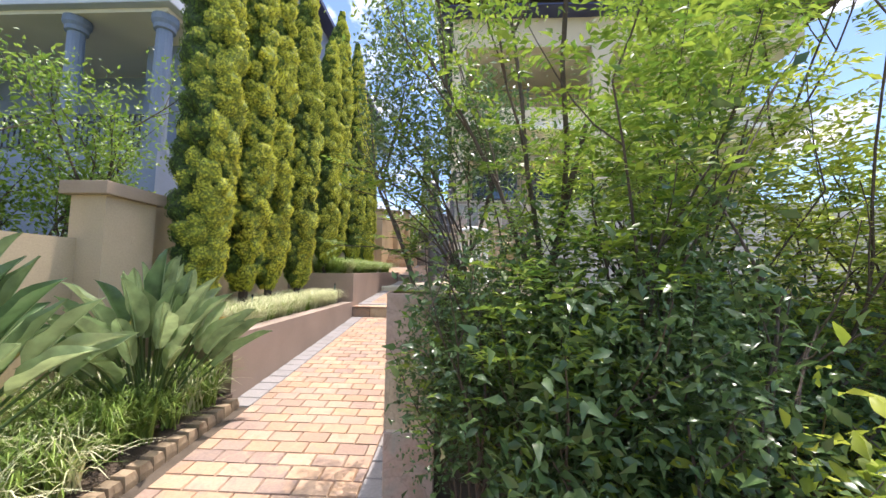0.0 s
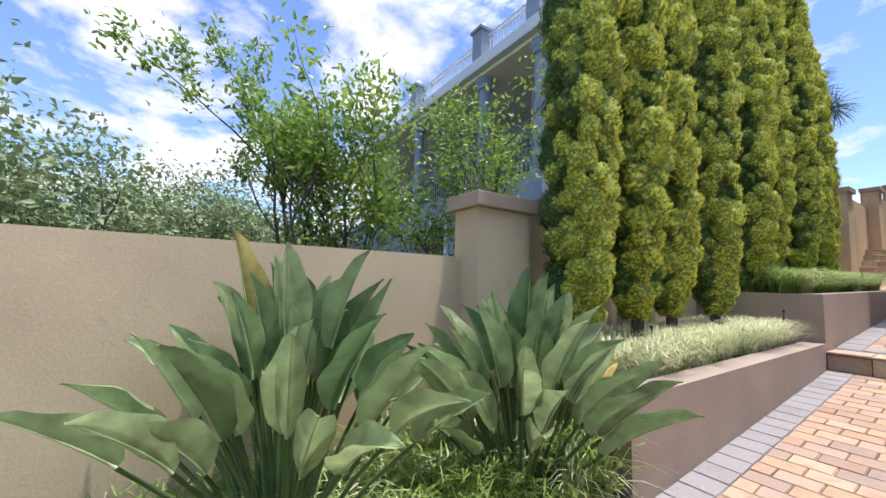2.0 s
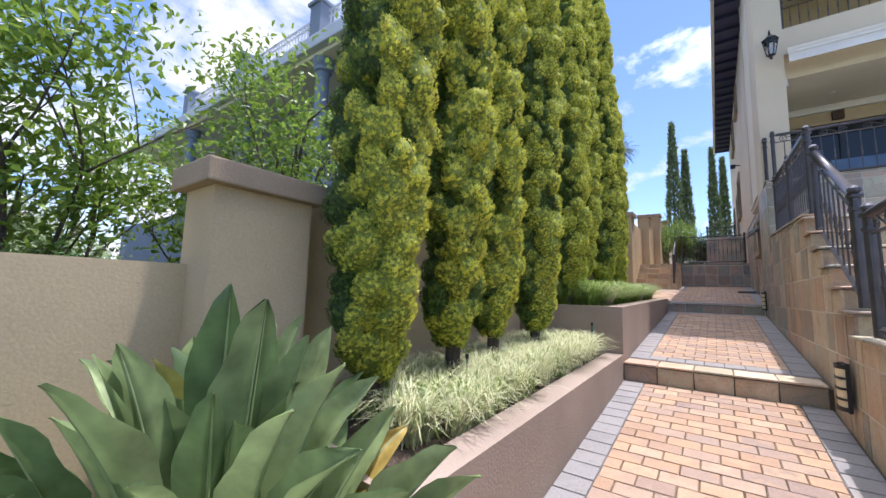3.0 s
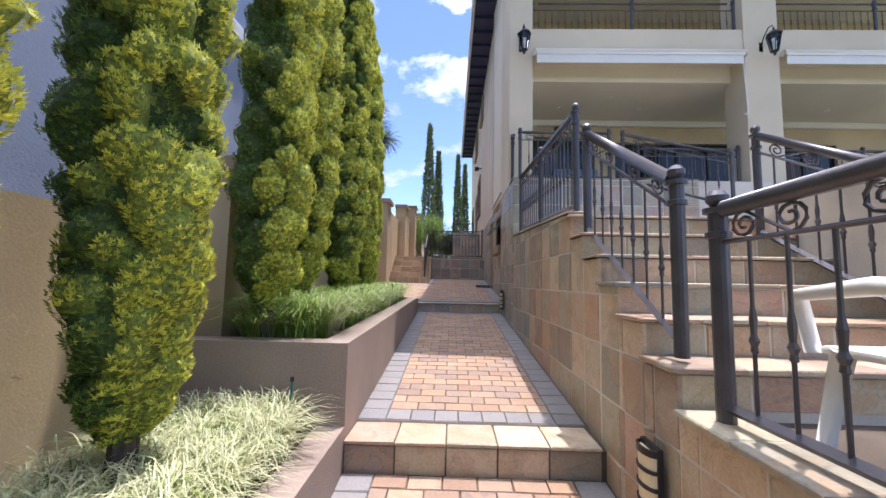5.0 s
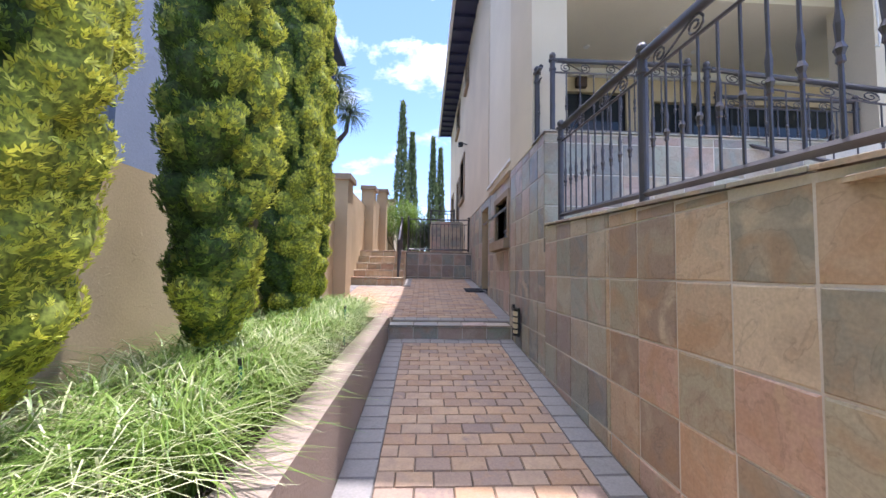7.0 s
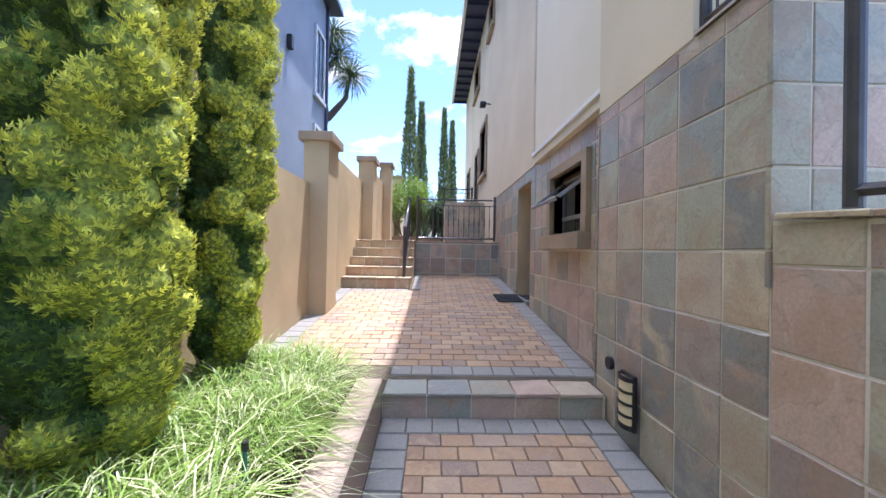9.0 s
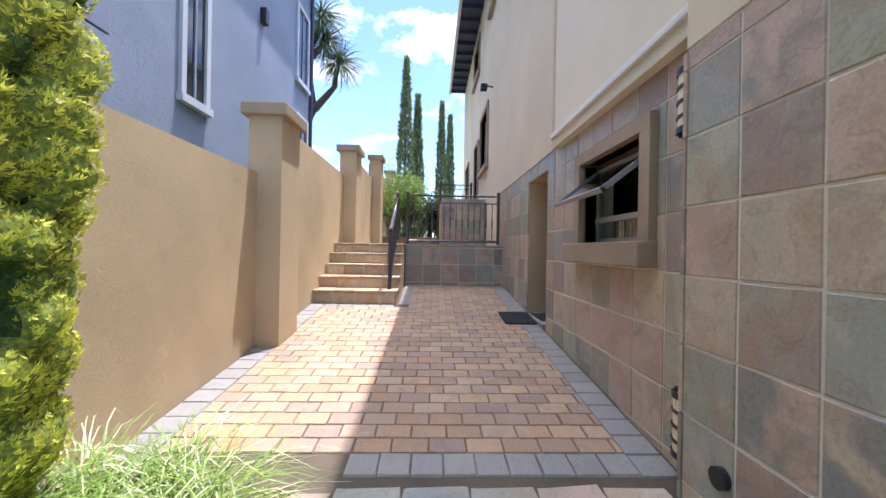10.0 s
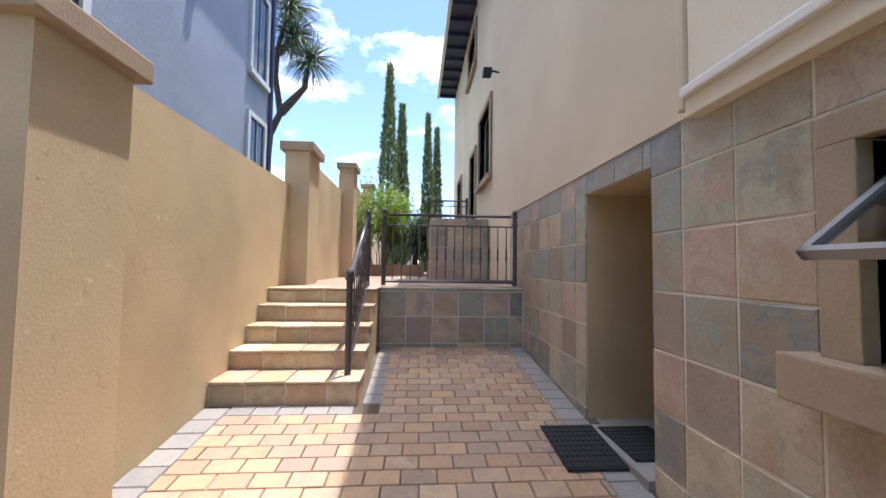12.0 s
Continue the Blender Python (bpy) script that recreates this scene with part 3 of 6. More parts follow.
# retaining wall, steps and terrace at the end of the yard
thing("wall_yard_end", boxes((-2.46, HW + 0.02, 20.82, 21.0, 1.2, 2.96)), GROUT, "slate faced retaining wall at the end of the yard", "wall", kind="structure")
YS = [19.0, 19.42, 19.78, 20.1, 20.42]
YZ = [2.17, 2.38, 2.59, 2.80, 3.0]
bm = bmesh.new()
outline = [(19.02, 1.3), (20.9, 1.3), (20.9, 2.97)]
for i in range(4, -1, -1):
    outline += [(YS[i] + 0.02, YZ[i] - 0.03), (YS[i] + 0.02, (YZ[i - 1] if i else 1.5) - 0.03)]
prism(bm, LW, -2.50, outline)
thing("stair_yard", bm, GROUT, "five slate steps up to the terrace", "stairs", kind="structure")


# ---- railings ----
def baluster(bm, x, y, z0, z1):
    h = z1 - z0
    turned(bm, x, y, z0, [(0, 0.009), (h * 0.36, 0.009), (h * 0.37, 0.016), (h * 0.40, 0.013), (h * 0.43, 0.022), (h * 0.46, 0.012), (h * 0.55, 0.017), (h * 0.62, 0.009), (h, 0.009)], 6)
    return bm


def post(bm, x, y, z, h, r=0.034):
    turned(bm, x, y, z, [(0, r), (h - 0.20, r), (h - 0.195, r * 1.35), (h - 0.17, r * 1.35), (h - 0.165, r), (h - 0.08, r), (h - 0.075, r * 1.5), (h - 0.05, r * 1.5), (h - 0.045, r * 0.6), (h - 0.035, r * 0.8), (h - 0.015, r * 1.2), (h + 0.01, r * 1.2), (h + 0.035, r * 0.75), (h + 0.045, 0.004)], 12)
    return bm


def scroll(bm, a, b, z0, z1, u):
    """An S of flat iron between two heights, centred between the offsets a and b along u from a start."""
    o, along = u
    w, h = b - a, (z1 - z0) * 0.5
    left = []
    for k in range(17):
        t = k / 16
        ang, r = math.pi / 2 + t * 3.1 * math.pi, h * (1 - 0.78 * t)
        left.append((-0.27 * w + r * math.cos(ang) * 1.25, r * math.sin(ang)))
    pts = []
    for x, z in left[::-1] + [(-x, -z) for x, z in left]:
        p = o + along * ((a + b) / 2 + x)
        pts.append((p.x, p.y, (z0 + z1) / 2 + z + (p.z - o.z)))
    tube(bm, pts, 0.008, 5)
    return bm


def railing(name, label, a, b, h, posts=(), n=10, fat=0.036, scrolls=2, group="", ends=(True, True), post_r=0.034):
    """A wrought-iron railing from foot a to foot b, h high, with posts at shares of its length."""
    a, b = Vector(a), Vector(b)
    r = empty(name, label, "railing", group, a)
    d = b - a
    length = Vector((d.x, d.y, 0)).length
    def local(bm):
        bm.transform(Matrix.Translation(-a))
        return bm
    up = Vector((0, 0, 1))
    part("handrail", local(tube(bmesh.new(), [a + up * h + d * 0.03, b + up * h - d * 0.03], fat, 12)), IRON, r, smooth=True)
    part("upper_rail", local(tube(bmesh.new(), [a + up * (h - 0.16), b + up * (h - 0.16)], 0.012, 6)), IRON, r)
    part("lower_rail", local(tube(bmesh.new(), [a + up * 0.07, b + up * 0.07], 0.026, 4)), IRON, r)
    for s in ([0.0] if ends[0] else []) + list(posts) + ([1.0] if ends[1] else []):
        p = a + d * s
        part("post", local(post(bmesh.new(), p.x, p.y, p.z, h + 0.06, post_r)), IRON, r, smooth=False)
    for i in range(1, n):
        p = a + d * (i / n)
        if all(abs(i / n - s) > 0.3 / n for s in posts):
            part("baluster", local(baluster(bmesh.new(), p.x, p.y, p.z + 0.07, p.z + h - 0.16)), IRON, r)
    for i in range(scrolls):
        s0, s1 = (i + 0.12) / scrolls, (i + 0.88) / scrolls
        mid, w = (s0 + s1) / 2 * length, min((s1 - s0) * length, 0.62)
        part("scroll", local(scroll(bmesh.new(), mid - w / 2, mid + w / 2, a.z + h - 0.155, a.z + h - 0.03, (a, d / length))), IRON, r)
    return r


RX = WR + 0.12
G = "wrought-iron railings"
railing("landing_railing", "grey wrought-iron railing along the lower landing wall", (RX, 7.22, 1.37), (RX, 5.55, 1.37), 1.0, (), 9, 0.04, 3, G, post_r=0.042)
railing("landing_railing", "grey wrought-iron railing ending among shrubs on the landing", (RX, 5.5, 1.37), (RX, 4.0, 1.37), 1.0, (), 8, 0.04, 4, G, (False, True), 0.042)
railing("stair_railing", "grey wrought-iron stair railing with fat rounded handrail", (RX, 7.55, 1.60), (RX, 8.98, 2.47), 1.0, (), 8, 0.042, 2, G, post_r=0.04)
railing("stair_railing", "grey wrought-iron stair railing on the porch stair", (1.3, 7.48, 1.58), (1.3, 8.98, 2.47), 1.0, (), 8, 0.036, 2, G)
railing("wall_railing", "grey wrought-iron railing on the sloping slate wall", (RX, 9.3, 2.76), (RX, 12.5, 2.95), 1.08, (0.49,), 22, 0.036, 4, G)
railing("porch_railing", "grey wrought-iron railing at the porch edge", (RX + 0.06, 12.95, 4.11), (1.55, 12.95, 4.11), 1.0, (), 10, 0.03, 3, G)
railing("porch_railing", "short grey wrought-iron railing return beside the house wall", (RX - 0.04, 13.1, 4.11), (RX - 0.04, 13.29, 4.11), 1.0, (), 2, 0.03, 0, G, (False, True))
railing("porch_stair_railing", "grey wrought-iron railing down the porch steps", (1.85, 13.0, 4.11), (3.3, 12.0, 3.35), 1.0, (), 9, 0.032, 2, G)
railing("porch_railing", "grey wrought-iron railing between the porch pillars", (2.4, 13.5, 4.09), (4.55, 13.5, 4.09), 0.9, (), 14, 0.03, 3, G)
railing("porch_railing", "grey wrought-iron railing between the porch pillars", (5.4, 13.5, 4.09), (9.0, 13.5, 4.09), 0.9, (0.5,), 24, 0.03, 4, G)
railing("balcony_railing", "dark iron railing of the upper balcony", (0.1, 13.5, 7.62), (4.6, 13.5, 7.62), 0.75, (0.5,), 30, 0.022, 0, G)
railing("balcony_railing", "dark iron railing of the upper balcony", (5.4, 13.5, 7.62), (10, 13.5, 7.62), 0.75, (0.5,), 30, 0.022, 0, G)
railing("yard_railing", "dark iron railing on top of the yard retaining wall", (-2.42, 20.92, 3.02), (-0.40, 20.92, 3.02), 1.08, (), 15, 0.022, 0, G)
railing("step_railing", "dark iron handrail beside the yard steps", (-2.62, 19.2, 2.18), (-2.62, 20.6, 3.02), 1.0, (), 9, 0.032, 2, G)
railing("terrace_railing", "dark iron railing on the raised slate block", (-1.6, 26.0, 4.42), (-0.5, 26.0, 4.42), 0.8, (), 7, 0.025, 1, G)

# ---- kitchen window ----
w = empty("kitchen_window", "brown framed kitchen window with a tilted open top pane", "window", at=(HW, WIN[0], WIN[2]))
w["kind"] = "structure"
wi = Matrix.Translation((-HW, -WIN[0], -WIN[2]))
y0, y1, z0, z1 = WIN
def wpart(name, rows, mat, label="", bevel=0.0, parent=None):
    bm = boxes(*rows, bevel=bevel)
    bm.transform(wi)
    return part(name, bm, mat, parent or w, label)
SUR = CAPST
wpart("surround", [(HW - 0.05, HW + 0.2, y0 - 0.14, y0, z0, z1)], SUR, bevel=0.006)
wpart("surround", [(HW - 0.05, HW + 0.2, y1, y1 + 0.14, z0, z1)], SUR, bevel=0.006)
wpart("surround", [(HW - 0.05, HW + 0.2, y0 - 0.14, y1 + 0.14, z1, z1 + 0.12)], SUR, bevel=0.006)
wpart("sill", [(HW - 0.14, HW + 0.2, y0 - 0.15, y1 + 0.24, z0 - 0.19, z0)], SUR, "thick brown plastered sill", bevel=0.012)
for rows in ([(HW + 0.14, HW + 0.19, y0, y0 + 0.05, z0, z1)], [(HW + 0.14, HW + 0.19, y1 - 0.05, y1, z0, z1)], [(HW + 0.14, HW + 0.19, y0, y1, z1 - 0.05, z1)], [(HW + 0.14, HW + 0.19, y0, y1, z0, z0 + 0.05)], [(HW + 0.13, HW + 0.19, y0, y1, z0 + 0.21, z0 + 0.26)]):
    wpart("frame", rows, DARKWOOD if rows[0][4] > z1 - 0.1 else ALU)
wpart("pane", [(HW + 0.165, HW + 0.171, y0 + 0.05, y1 - 0.05, z0 + 0.05, z0 + 0.21)], PANE)
# thin cream bars that imitate the pattern reflected in the lower pane
for i in range(16):
    y = y0 + 0.09 + i * 0.06
    wpart("burglar_bar", [(HW + 0.20, HW + 0.206, y, y + 0.006, z0 + 0.02, z0 + 0.24)], CREAM)
sash = bmesh.new()
sw, sh = y1 - y0 - 0.06, 0.60
box(sash, -0.02, 0.02, 0, sw, -sh, -sh + 0.03)
box(sash, -0.02, 0.02, 0, sw, -0.03, 0)
box(sash, -0.02, 0.02, 0, 0.03, -sh, 0)
box(sash, -0.02, 0.02, sw - 0.03, sw, -sh, 0)
tilt = Matrix.Translation((HW + 0.16, y0 + 0.03, z1 - 0.06)) @ Matrix.Rotation(radians(52), 4, "Y")
sash.transform(wi @ tilt)
s = part("sash", sash, ALU, w, "grey aluminium sash tilted outwards")
pn = boxes((-0.003, 0.003, 0.03, sw - 0.03, -sh + 0.03, -0.03))
pn.transform(wi @ tilt)
part("pane", pn, PANE, s)

# ---- door recess ----
d0, d1, dz0, dz1 = DOOR
dr = empty("door_1", "set back doorway with plain ochre reveal", "door", at=(HW, d0, dz0))
dr["kind"] = "structure"
di = Matrix.Translation((-HW, -d0, -dz0))
for nm, rows, mt in (("reveal", (HW + 0.03, HW + 1.5, d1 - 0.005, d1 + 0.14, dz0, dz1), OCHRE), ("reveal", (HW + 0.03, HW + 1.5, d0 - 0.14, d0 + 0.005, dz0, dz1), OCHRE), ("reveal", (HW + 0.03, HW + 1.5, d0, d1, dz1 - 0.003, dz1 + 0.1), OCHRE), ("threshold", (HW - 0.03, HW + 1.5, d0, d1, dz0 - 0.2, dz0 + 0.045), GREYBRICK), ("door_leaf", (HW + 1.45, HW + 1.5, d0, d1, dz0 + 0.045, dz1), DARKWOOD)):
    bm = boxes(rows)
    bm.transform(di)
    part(nm, bm, mt, dr)


def doormat(x0, x1, y0, y1, z, slope):
    bm = boxes((x0, x1, y0, y1, 0, 0.014), bevel=0.004)
    n = 11
    for i in range(n):
        for j in range(n - 2):
            cx, cy = x0 + (x1 - x0) * (i + 0.5) / n, y0 + (y1 - y0) * (j + 0.5) / (n - 2)
            box(bm, cx - 0.012, cx + 0.012, cy - 0.018, cy + 0.018, 0.013, 0.02)
    for v in bm.verts:
        v.co.z += z + slope * (v.co.y - y0)
    return thing("doormat", bm, RUBBER, "black ribbed rubber doormat lying at the doorway", "doormat", "doormats")


doormat(-0.80, -0.33, 17.88, 18.5, level(17.88) + 0.012, 0.0986)
doormat(HW + 0.03, HW + 0.5, 17.9, 18.5, dz0 + 0.047, 0)

# ---- wall lamps ----
LAMPGLASS = material("cream_lamp_glass", (0.80, 0.68, 0.42), 0.35, 0.06, 3, 40, 0.05)


def wall_lamp(x, y, z, h, label):
    l = empty("wall_lamp", label, "lamp", "outdoor wall lamps", (x, y, z))
    part("back_plate", boxes((-0.03, 0.0, -0.10, 0.10, -h / 2, h / 2), bevel=0.004), BLACK, l)
    bm = bmesh.new()
    n = 10
    prof = [(math.cos(math.pi * k / n) * 0.085, -0.03 - math.sin(math.pi * k / n) * 0.045) for k in range(n + 1)]
    lo = [bm.verts.new((px, py, -h / 2 + 0.03)) for py, px in prof]
    hi = [bm.verts.new((px, py, h / 2 - 0.03)) for py, px in prof]
    for k in range(n):
        bm.faces.new((lo[k], lo[k + 1], hi[k + 1], hi[k]))
    bm.faces.new(lo)
    bm.faces.new(hi[::-1])
    bmesh.ops.recalc_face_normals(bm, faces=bm.faces[:])
    part("glass", bm, LAMPGLASS, l, "cream frosted glass")
    for i in range(5):
        zz = -h / 2 + 0.012 + (h - 0.06) * i / 4
        bm = bmesh.new()
        t = 0.036 if i in (0, 4) else 0.02
        a = [bm.verts.new((px * 1.12 if px < -0.04 else px, py * 1.12, zz)) for py, px in prof]
        b = [bm.verts.new((v.co.x, v.co.y, zz + t)) for v in a]
        c = [bm.verts.new((v.co.x * 0.82, v.co.y * 0.86, zz)) for v in a]
        d = [bm.verts.new((v.co.x * 0.82, v.co.y * 0.86, zz + t)) for v in a]
        for k in range(n):
            bm.faces.new((a[k], a[k + 1], b[k + 1], b[k]))
            bm.faces.new((b[k], b[k + 1], d[k + 1], d[k]))
            bm.faces.new((a[k], c[k], c[k + 1], a[k + 1]))
        bmesh.ops.recalc_face_normals(bm, faces=bm.faces[:])
        part("band", bm, BLACK, l)
    return l


wall_lamp(WR - 0.014, 7.62, 0.90, 0.42, "black banded wall lamp with cream glass low on the slate wall")
wall_lamp(WR - 0.014, 13.92, 1.62, 0.42, "black banded wall lamp with cream glass beside the step")
wall_lamp(HW - 0.005, 14.71, 3.84, 0.42, "black banded wall lamp with cream glass above the window")
wall_lamp(HW - 0.005, 14.71, 1.86, 0.42, "black banded wall lamp with cream glass low on the house wall")

# round vent beside the lamp
bm = bmesh.new()
tube(bm, [(WR - 0.02, 14.29, 1.80), (WR + 0.02, 14.29, 1.80)], [0.055, 0.055], 14)
thing("wall_vent", bm, BLACK, "small dark round drain opening in the slate wall", "vent")


# ---- porch fittings ----
def lantern(x, y, z):
    l = empty("lantern", "black six-sided wrought-iron coach lantern with clear panes", "lamp", "porch lanterns", (x, y, z))
    bm = bmesh.new()
    tube(bm, [(0.0, 0.10, 0.12), (0, 0.0, 0.30), (0, -0.12, 0.42), (0, -0.22, 0.40), (0, -0.24, 0.30)], 0.012, 6)
    part("bracket", bm, BLACK, l)
    part("base_plate", boxes((-0.05, 0.05, 0.09, 0.12, 0.0, 0.24), bevel=0.01), BLACK, l)
    bm = bmesh.new()
    turned(bm, 0, -0.24, 0, [(0.16, 0.15), (0.18, 0.15), (0.25, 0.07), (0.29, 0.02), (0.33, 0.02)], 6)
    part("roof", bm, BLACK, l)
    bm = bmesh.new()
    turned(bm, 0, -0.24, 0, [(-0.28, 0.005), (-0.26, 0.025), (-0.22, 0.03), (-0.19, 0.075), (-0.175, 0.075)], 6)
    part("foot", bm, BLACK, l)
    for k in range(6):
        a = k * math.tau / 6
        tube_b = bmesh.new()
        tube(tube_b, [(0.07 * math.cos(a), -0.24 + 0.07 * math.sin(a), -0.18), (0.135 * math.cos(a), -0.24 + 0.135 * math.sin(a), 0.17)], 0.009, 5)
        part("bar", tube_b, BLACK, l)
    bm = bmesh.new()
    turned(bm, 0, -0.24, 0, [(-0.175, 0.06), (0.16, 0.122)], 6)
    part("pane", bm, PANE, l, "clear glass panes")
    bm = bmesh.new()
    turned(bm, 0, -0.24, 0, [(-0.16, 0.02), (-0.06, 0.022), (-0.04, 0.03), (0.03, 0.02), (0.05, 0.004)], 8)
    part("bulb", bm, WHITE, l)
    return l


lantern(-0.18, 13.18, 7.08)
lantern(4.98, 13.18, 7.08)
for x0, x1 in ((0.10, 4.60), (5.38, 10.5)):
    aw = empty("awning", "rolled up white awning under the balcony beam", "awning", "porch awnings", (x0, 13.2, 7.0))
    bm = tube(bmesh.new(), [(0, 0, 0.02), (x1 - x0, 0, 0.02)], 0.075, 12)
    part("roller", bm, CREAM, aw, smooth=True)
    part("valance", boxes((0.03, x1 - x0 - 0.1, -0.06, -0.045, -0.25, -0.05)), WHITE, aw, "white hanging valance")
    part("front_bar", boxes((0.02, x1 - x0 - 0.08, -0.085, -0.045, -0.07, -0.02), bevel=0.006), WHITE, aw)
bm = tube(bmesh.new(), [(4.50, 13.17, 6.9), (4.53, 13.16, 6.2), (4.55, 13.16, 5.72), (4.50, 13.13, 5.62), (4.44, 13.13, 5.64)], 0.012, 6)
thing("awning_crank", bm, WHITE, "white hanging awning crank rod", "crank")
for x, y in ((1.1, 15.0), (3.2, 15.0), (6.4, 15.0), (2.2, 14.4), (8.0, 15.0)):
    bm = tube(bmesh.new(), [(x, y, 6.60), (x, y, 6.625)], [0.055, 0.06], 14)
    thing("downlight", bm, WHITE, "small round white ceiling downlight", "lamp", "porch downlights")
thing("cornice_porch", boxes((0.07, 12, 15.7, 15.8, 6.45, 6.62), (0.07, 0.17, 13.7, 15.7, 6.45, 6.62), bevel=0.02), WHITE, "white plaster cornice round the porch ceiling", "trim", kind="structure")
thing("wall_speaker", boxes((1.2, 1.42, 15.68, 15.8, 6.2, 6.42), bevel=0.02), DARKWOOD, "small dark brown box on the porch wall", "speaker")
bm = boxes((0.9, 2.0, 14.7, 15.4, 4.08, 4.9), bevel=0.05)
thing("porch_sofa", bm, material("blue_fabric", (0.16, 0.24, 0.36), 0.9, 0.2, 3, 60, 0.3), "blue covered seat on the porch", "sofa")
bm = boxes((5.9, 6.9, 14.6, 15.4, 4.08, 5.1), bevel=0.06)
thing("porch_chair", bm, DARKWOOD, "dark padded chair on the porch", "chair")


def garden_chair():
    c = empty("garden_chair", "white moulded plastic garden chair on the landing", "chair", at=(0.18, 6.75, 1.33))
    def q(name, pts, wdt, t):
        bm = bmesh.new()
        tube(bm, pts, t, 8)
        return part(name, bm, WHITE, c, smooth=True)
    for sx in (-0.26, 0.26):
        q("leg", [(sx, 0.26, 0), (sx * 0.92, 0.22, 0.25), (sx * 0.9, 0.18, 0.42)], 0, [0.03, 0.034, 0.04])
        q("leg", [(sx, -0.30, 0), (sx * 0.92, -0.24, 0.25), (sx * 0.9, -0.2, 0.42)], 0, [0.03, 0.034, 0.04])
        q("armrest", [(sx, 0.28, 0.40), (sx * 1.1, 0.30, 0.64), (sx * 1.12, 0.0, 0.68), (sx * 1.05, -0.26, 0.66)], 0, [0.03, 0.034, 0.036, 0.03])
    part("seat", boxes((-0.25, 0.25, -0.24, 0.26, 0.40, 0.435), bevel=0.014), WHITE, c)
    for i in range(6):
        x = -0.22 + i * 0.088
        q("back_slat", [(x * 0.9, -0.24, 0.43), (x, -0.30, 0.65), (x * 1.05, -0.38, 0.92)], 0, [0.026, 0.028, 0.026])
    q("top_rail", [(-0.25, -0.37, 0.90), (0, -0.41, 0.95), (0.25, -0.37, 0.90)], 0, 0.034)
    return c


garden_chair()

# ---- windows in the upper house wall ----
for ya, yb, za, zb in ((23.4, 24.9, 5.4, 7.1), (25.7, 27.2, 9.2, 10.4), (22.2, 23.0, 9.6, 10.6), (29.0, 30.2, 4.6, 6.6), (25.6, 26.6, 4.24, 6.6)):
    h = empty("house_window", "brown surrounded window with dark glass in the beige wall", "window", "house wall windows", (HW, ya, za))
    h["kind"] = "structure"
    im = Matrix.Translation((-HW, -ya, -za))
    def hp(name, rows, mat, bevel=0.0):
        bm = boxes(*rows, bevel=bevel)
        bm.transform(im)
        part(name, bm, mat, h)
    hp("surround", [(HW - 0.05, HW + 0.12, ya - 0.14, ya, za, zb)], CAPST)
    hp("surround", [(HW - 0.05, HW + 0.12, yb, yb + 0.14, za, zb)], CAPST)
    hp("surround", [(HW - 0.05, HW + 0.12, ya - 0.14, yb + 0.14, zb, zb + 0.13)], CAPST)
    if za > 4.3:
        hp("sill", [(HW - 0.11, HW + 0.12, ya - 0.18, yb + 0.18, za - 0.14, za)], CAPST, 0.01)
    hp("pane", [(HW + 0.14, HW + 0.15, ya, yb, za, zb)], DARKPANE)
    hp("frame", [(HW + 0.11, HW + 0.14, (ya + yb) / 2 - 0.03, (ya + yb) / 2 + 0.03, za, zb)], ALU)
    hp("frame", [(HW + 0.11, HW + 0.14, ya, yb, za, za + 0.05)], ALU)
thing("downpipe", tube(bmesh.new(), [(HW - 0.04, 17.25, 4.26), (HW - 0.04, 17.25, EAVE)], 0.035, 8), BEIGE, "beige painted downpipe on the house wall", "pipe")
fl = empty("floodlight", "small black security floodlight on the house wall", "lamp", at=(HW, 22.6, 7.3))
part("arm", tube(bmesh.new(), [(0, 0, 0), (-0.18, 0, 0.03)], 0.02, 6), BLACK, fl)
part("head", boxes((-0.34, -0.16, -0.10, 0.10, -0.09, 0.06), bevel=0.02), BLACK, fl)
for i in range(26):
    y = 12.9 + i * 0.75
    thing("rafter", boxes((-1.01, HW, y, y + 0.07, EAVE - 0.11, EAVE)), DARKBLUE, "dark blue painted rafter end under the eave", "rafter", "eave rafters", "structure")

# ---- end of the yard ----
thing("slate_block", boxes((-1.62, HW - 0.02, 23.6, 26.4, 2.9, 4.40), bevel=0.01), SLATEGREY, "raised slate faced block on the upper terrace", "wall", kind="structure")
thing("planter_end", boxes((LW + 0.02, -1.7, 27.0, 27.25, 2.9, 3.35), bevel=0.01), BRICK, "low brick planter edge across the terrace", "planter", kind="structure")
thing("floor_terrace", boxes((LW, HW, 21.0, 27.0, TERR - 0.01, TERR)), BRICK, "brick paved upper terrace", "floor", kind="structure")

# ---- blue neighbour house ----
nb = empty("blue_house", "blue-grey plastered neighbouring house with pale window trim", "house")
part("wall", boxes((-18, -6.9, 14.5, 27.8, -2, 13.4)), BLUE, nb)
part("roof", boxes((-18.6, -6.3, 14.0, 28.4, 13.4, 13.6)), DARKBLUE, nb)
part("wall", boxes((-24, -7.0, 8.1, 14.5, -4, 4.25), (-24, -7.0, 11.0, 14.5, 4.25, 7.7), (-8.6, -7.0, 9.4, 11.0, 4.25, 7.7)), BLUE, nb)
part("terrace_slab", boxes((-24.2, -6.8, 7.9, 14.5, 7.7, 8.05), bevel=0.03), BLUETRIM, nb)
part("ceiling", boxes((-24, -7.0, 8.1, 11.0, 7.6, 7.7)), CREAM, nb)
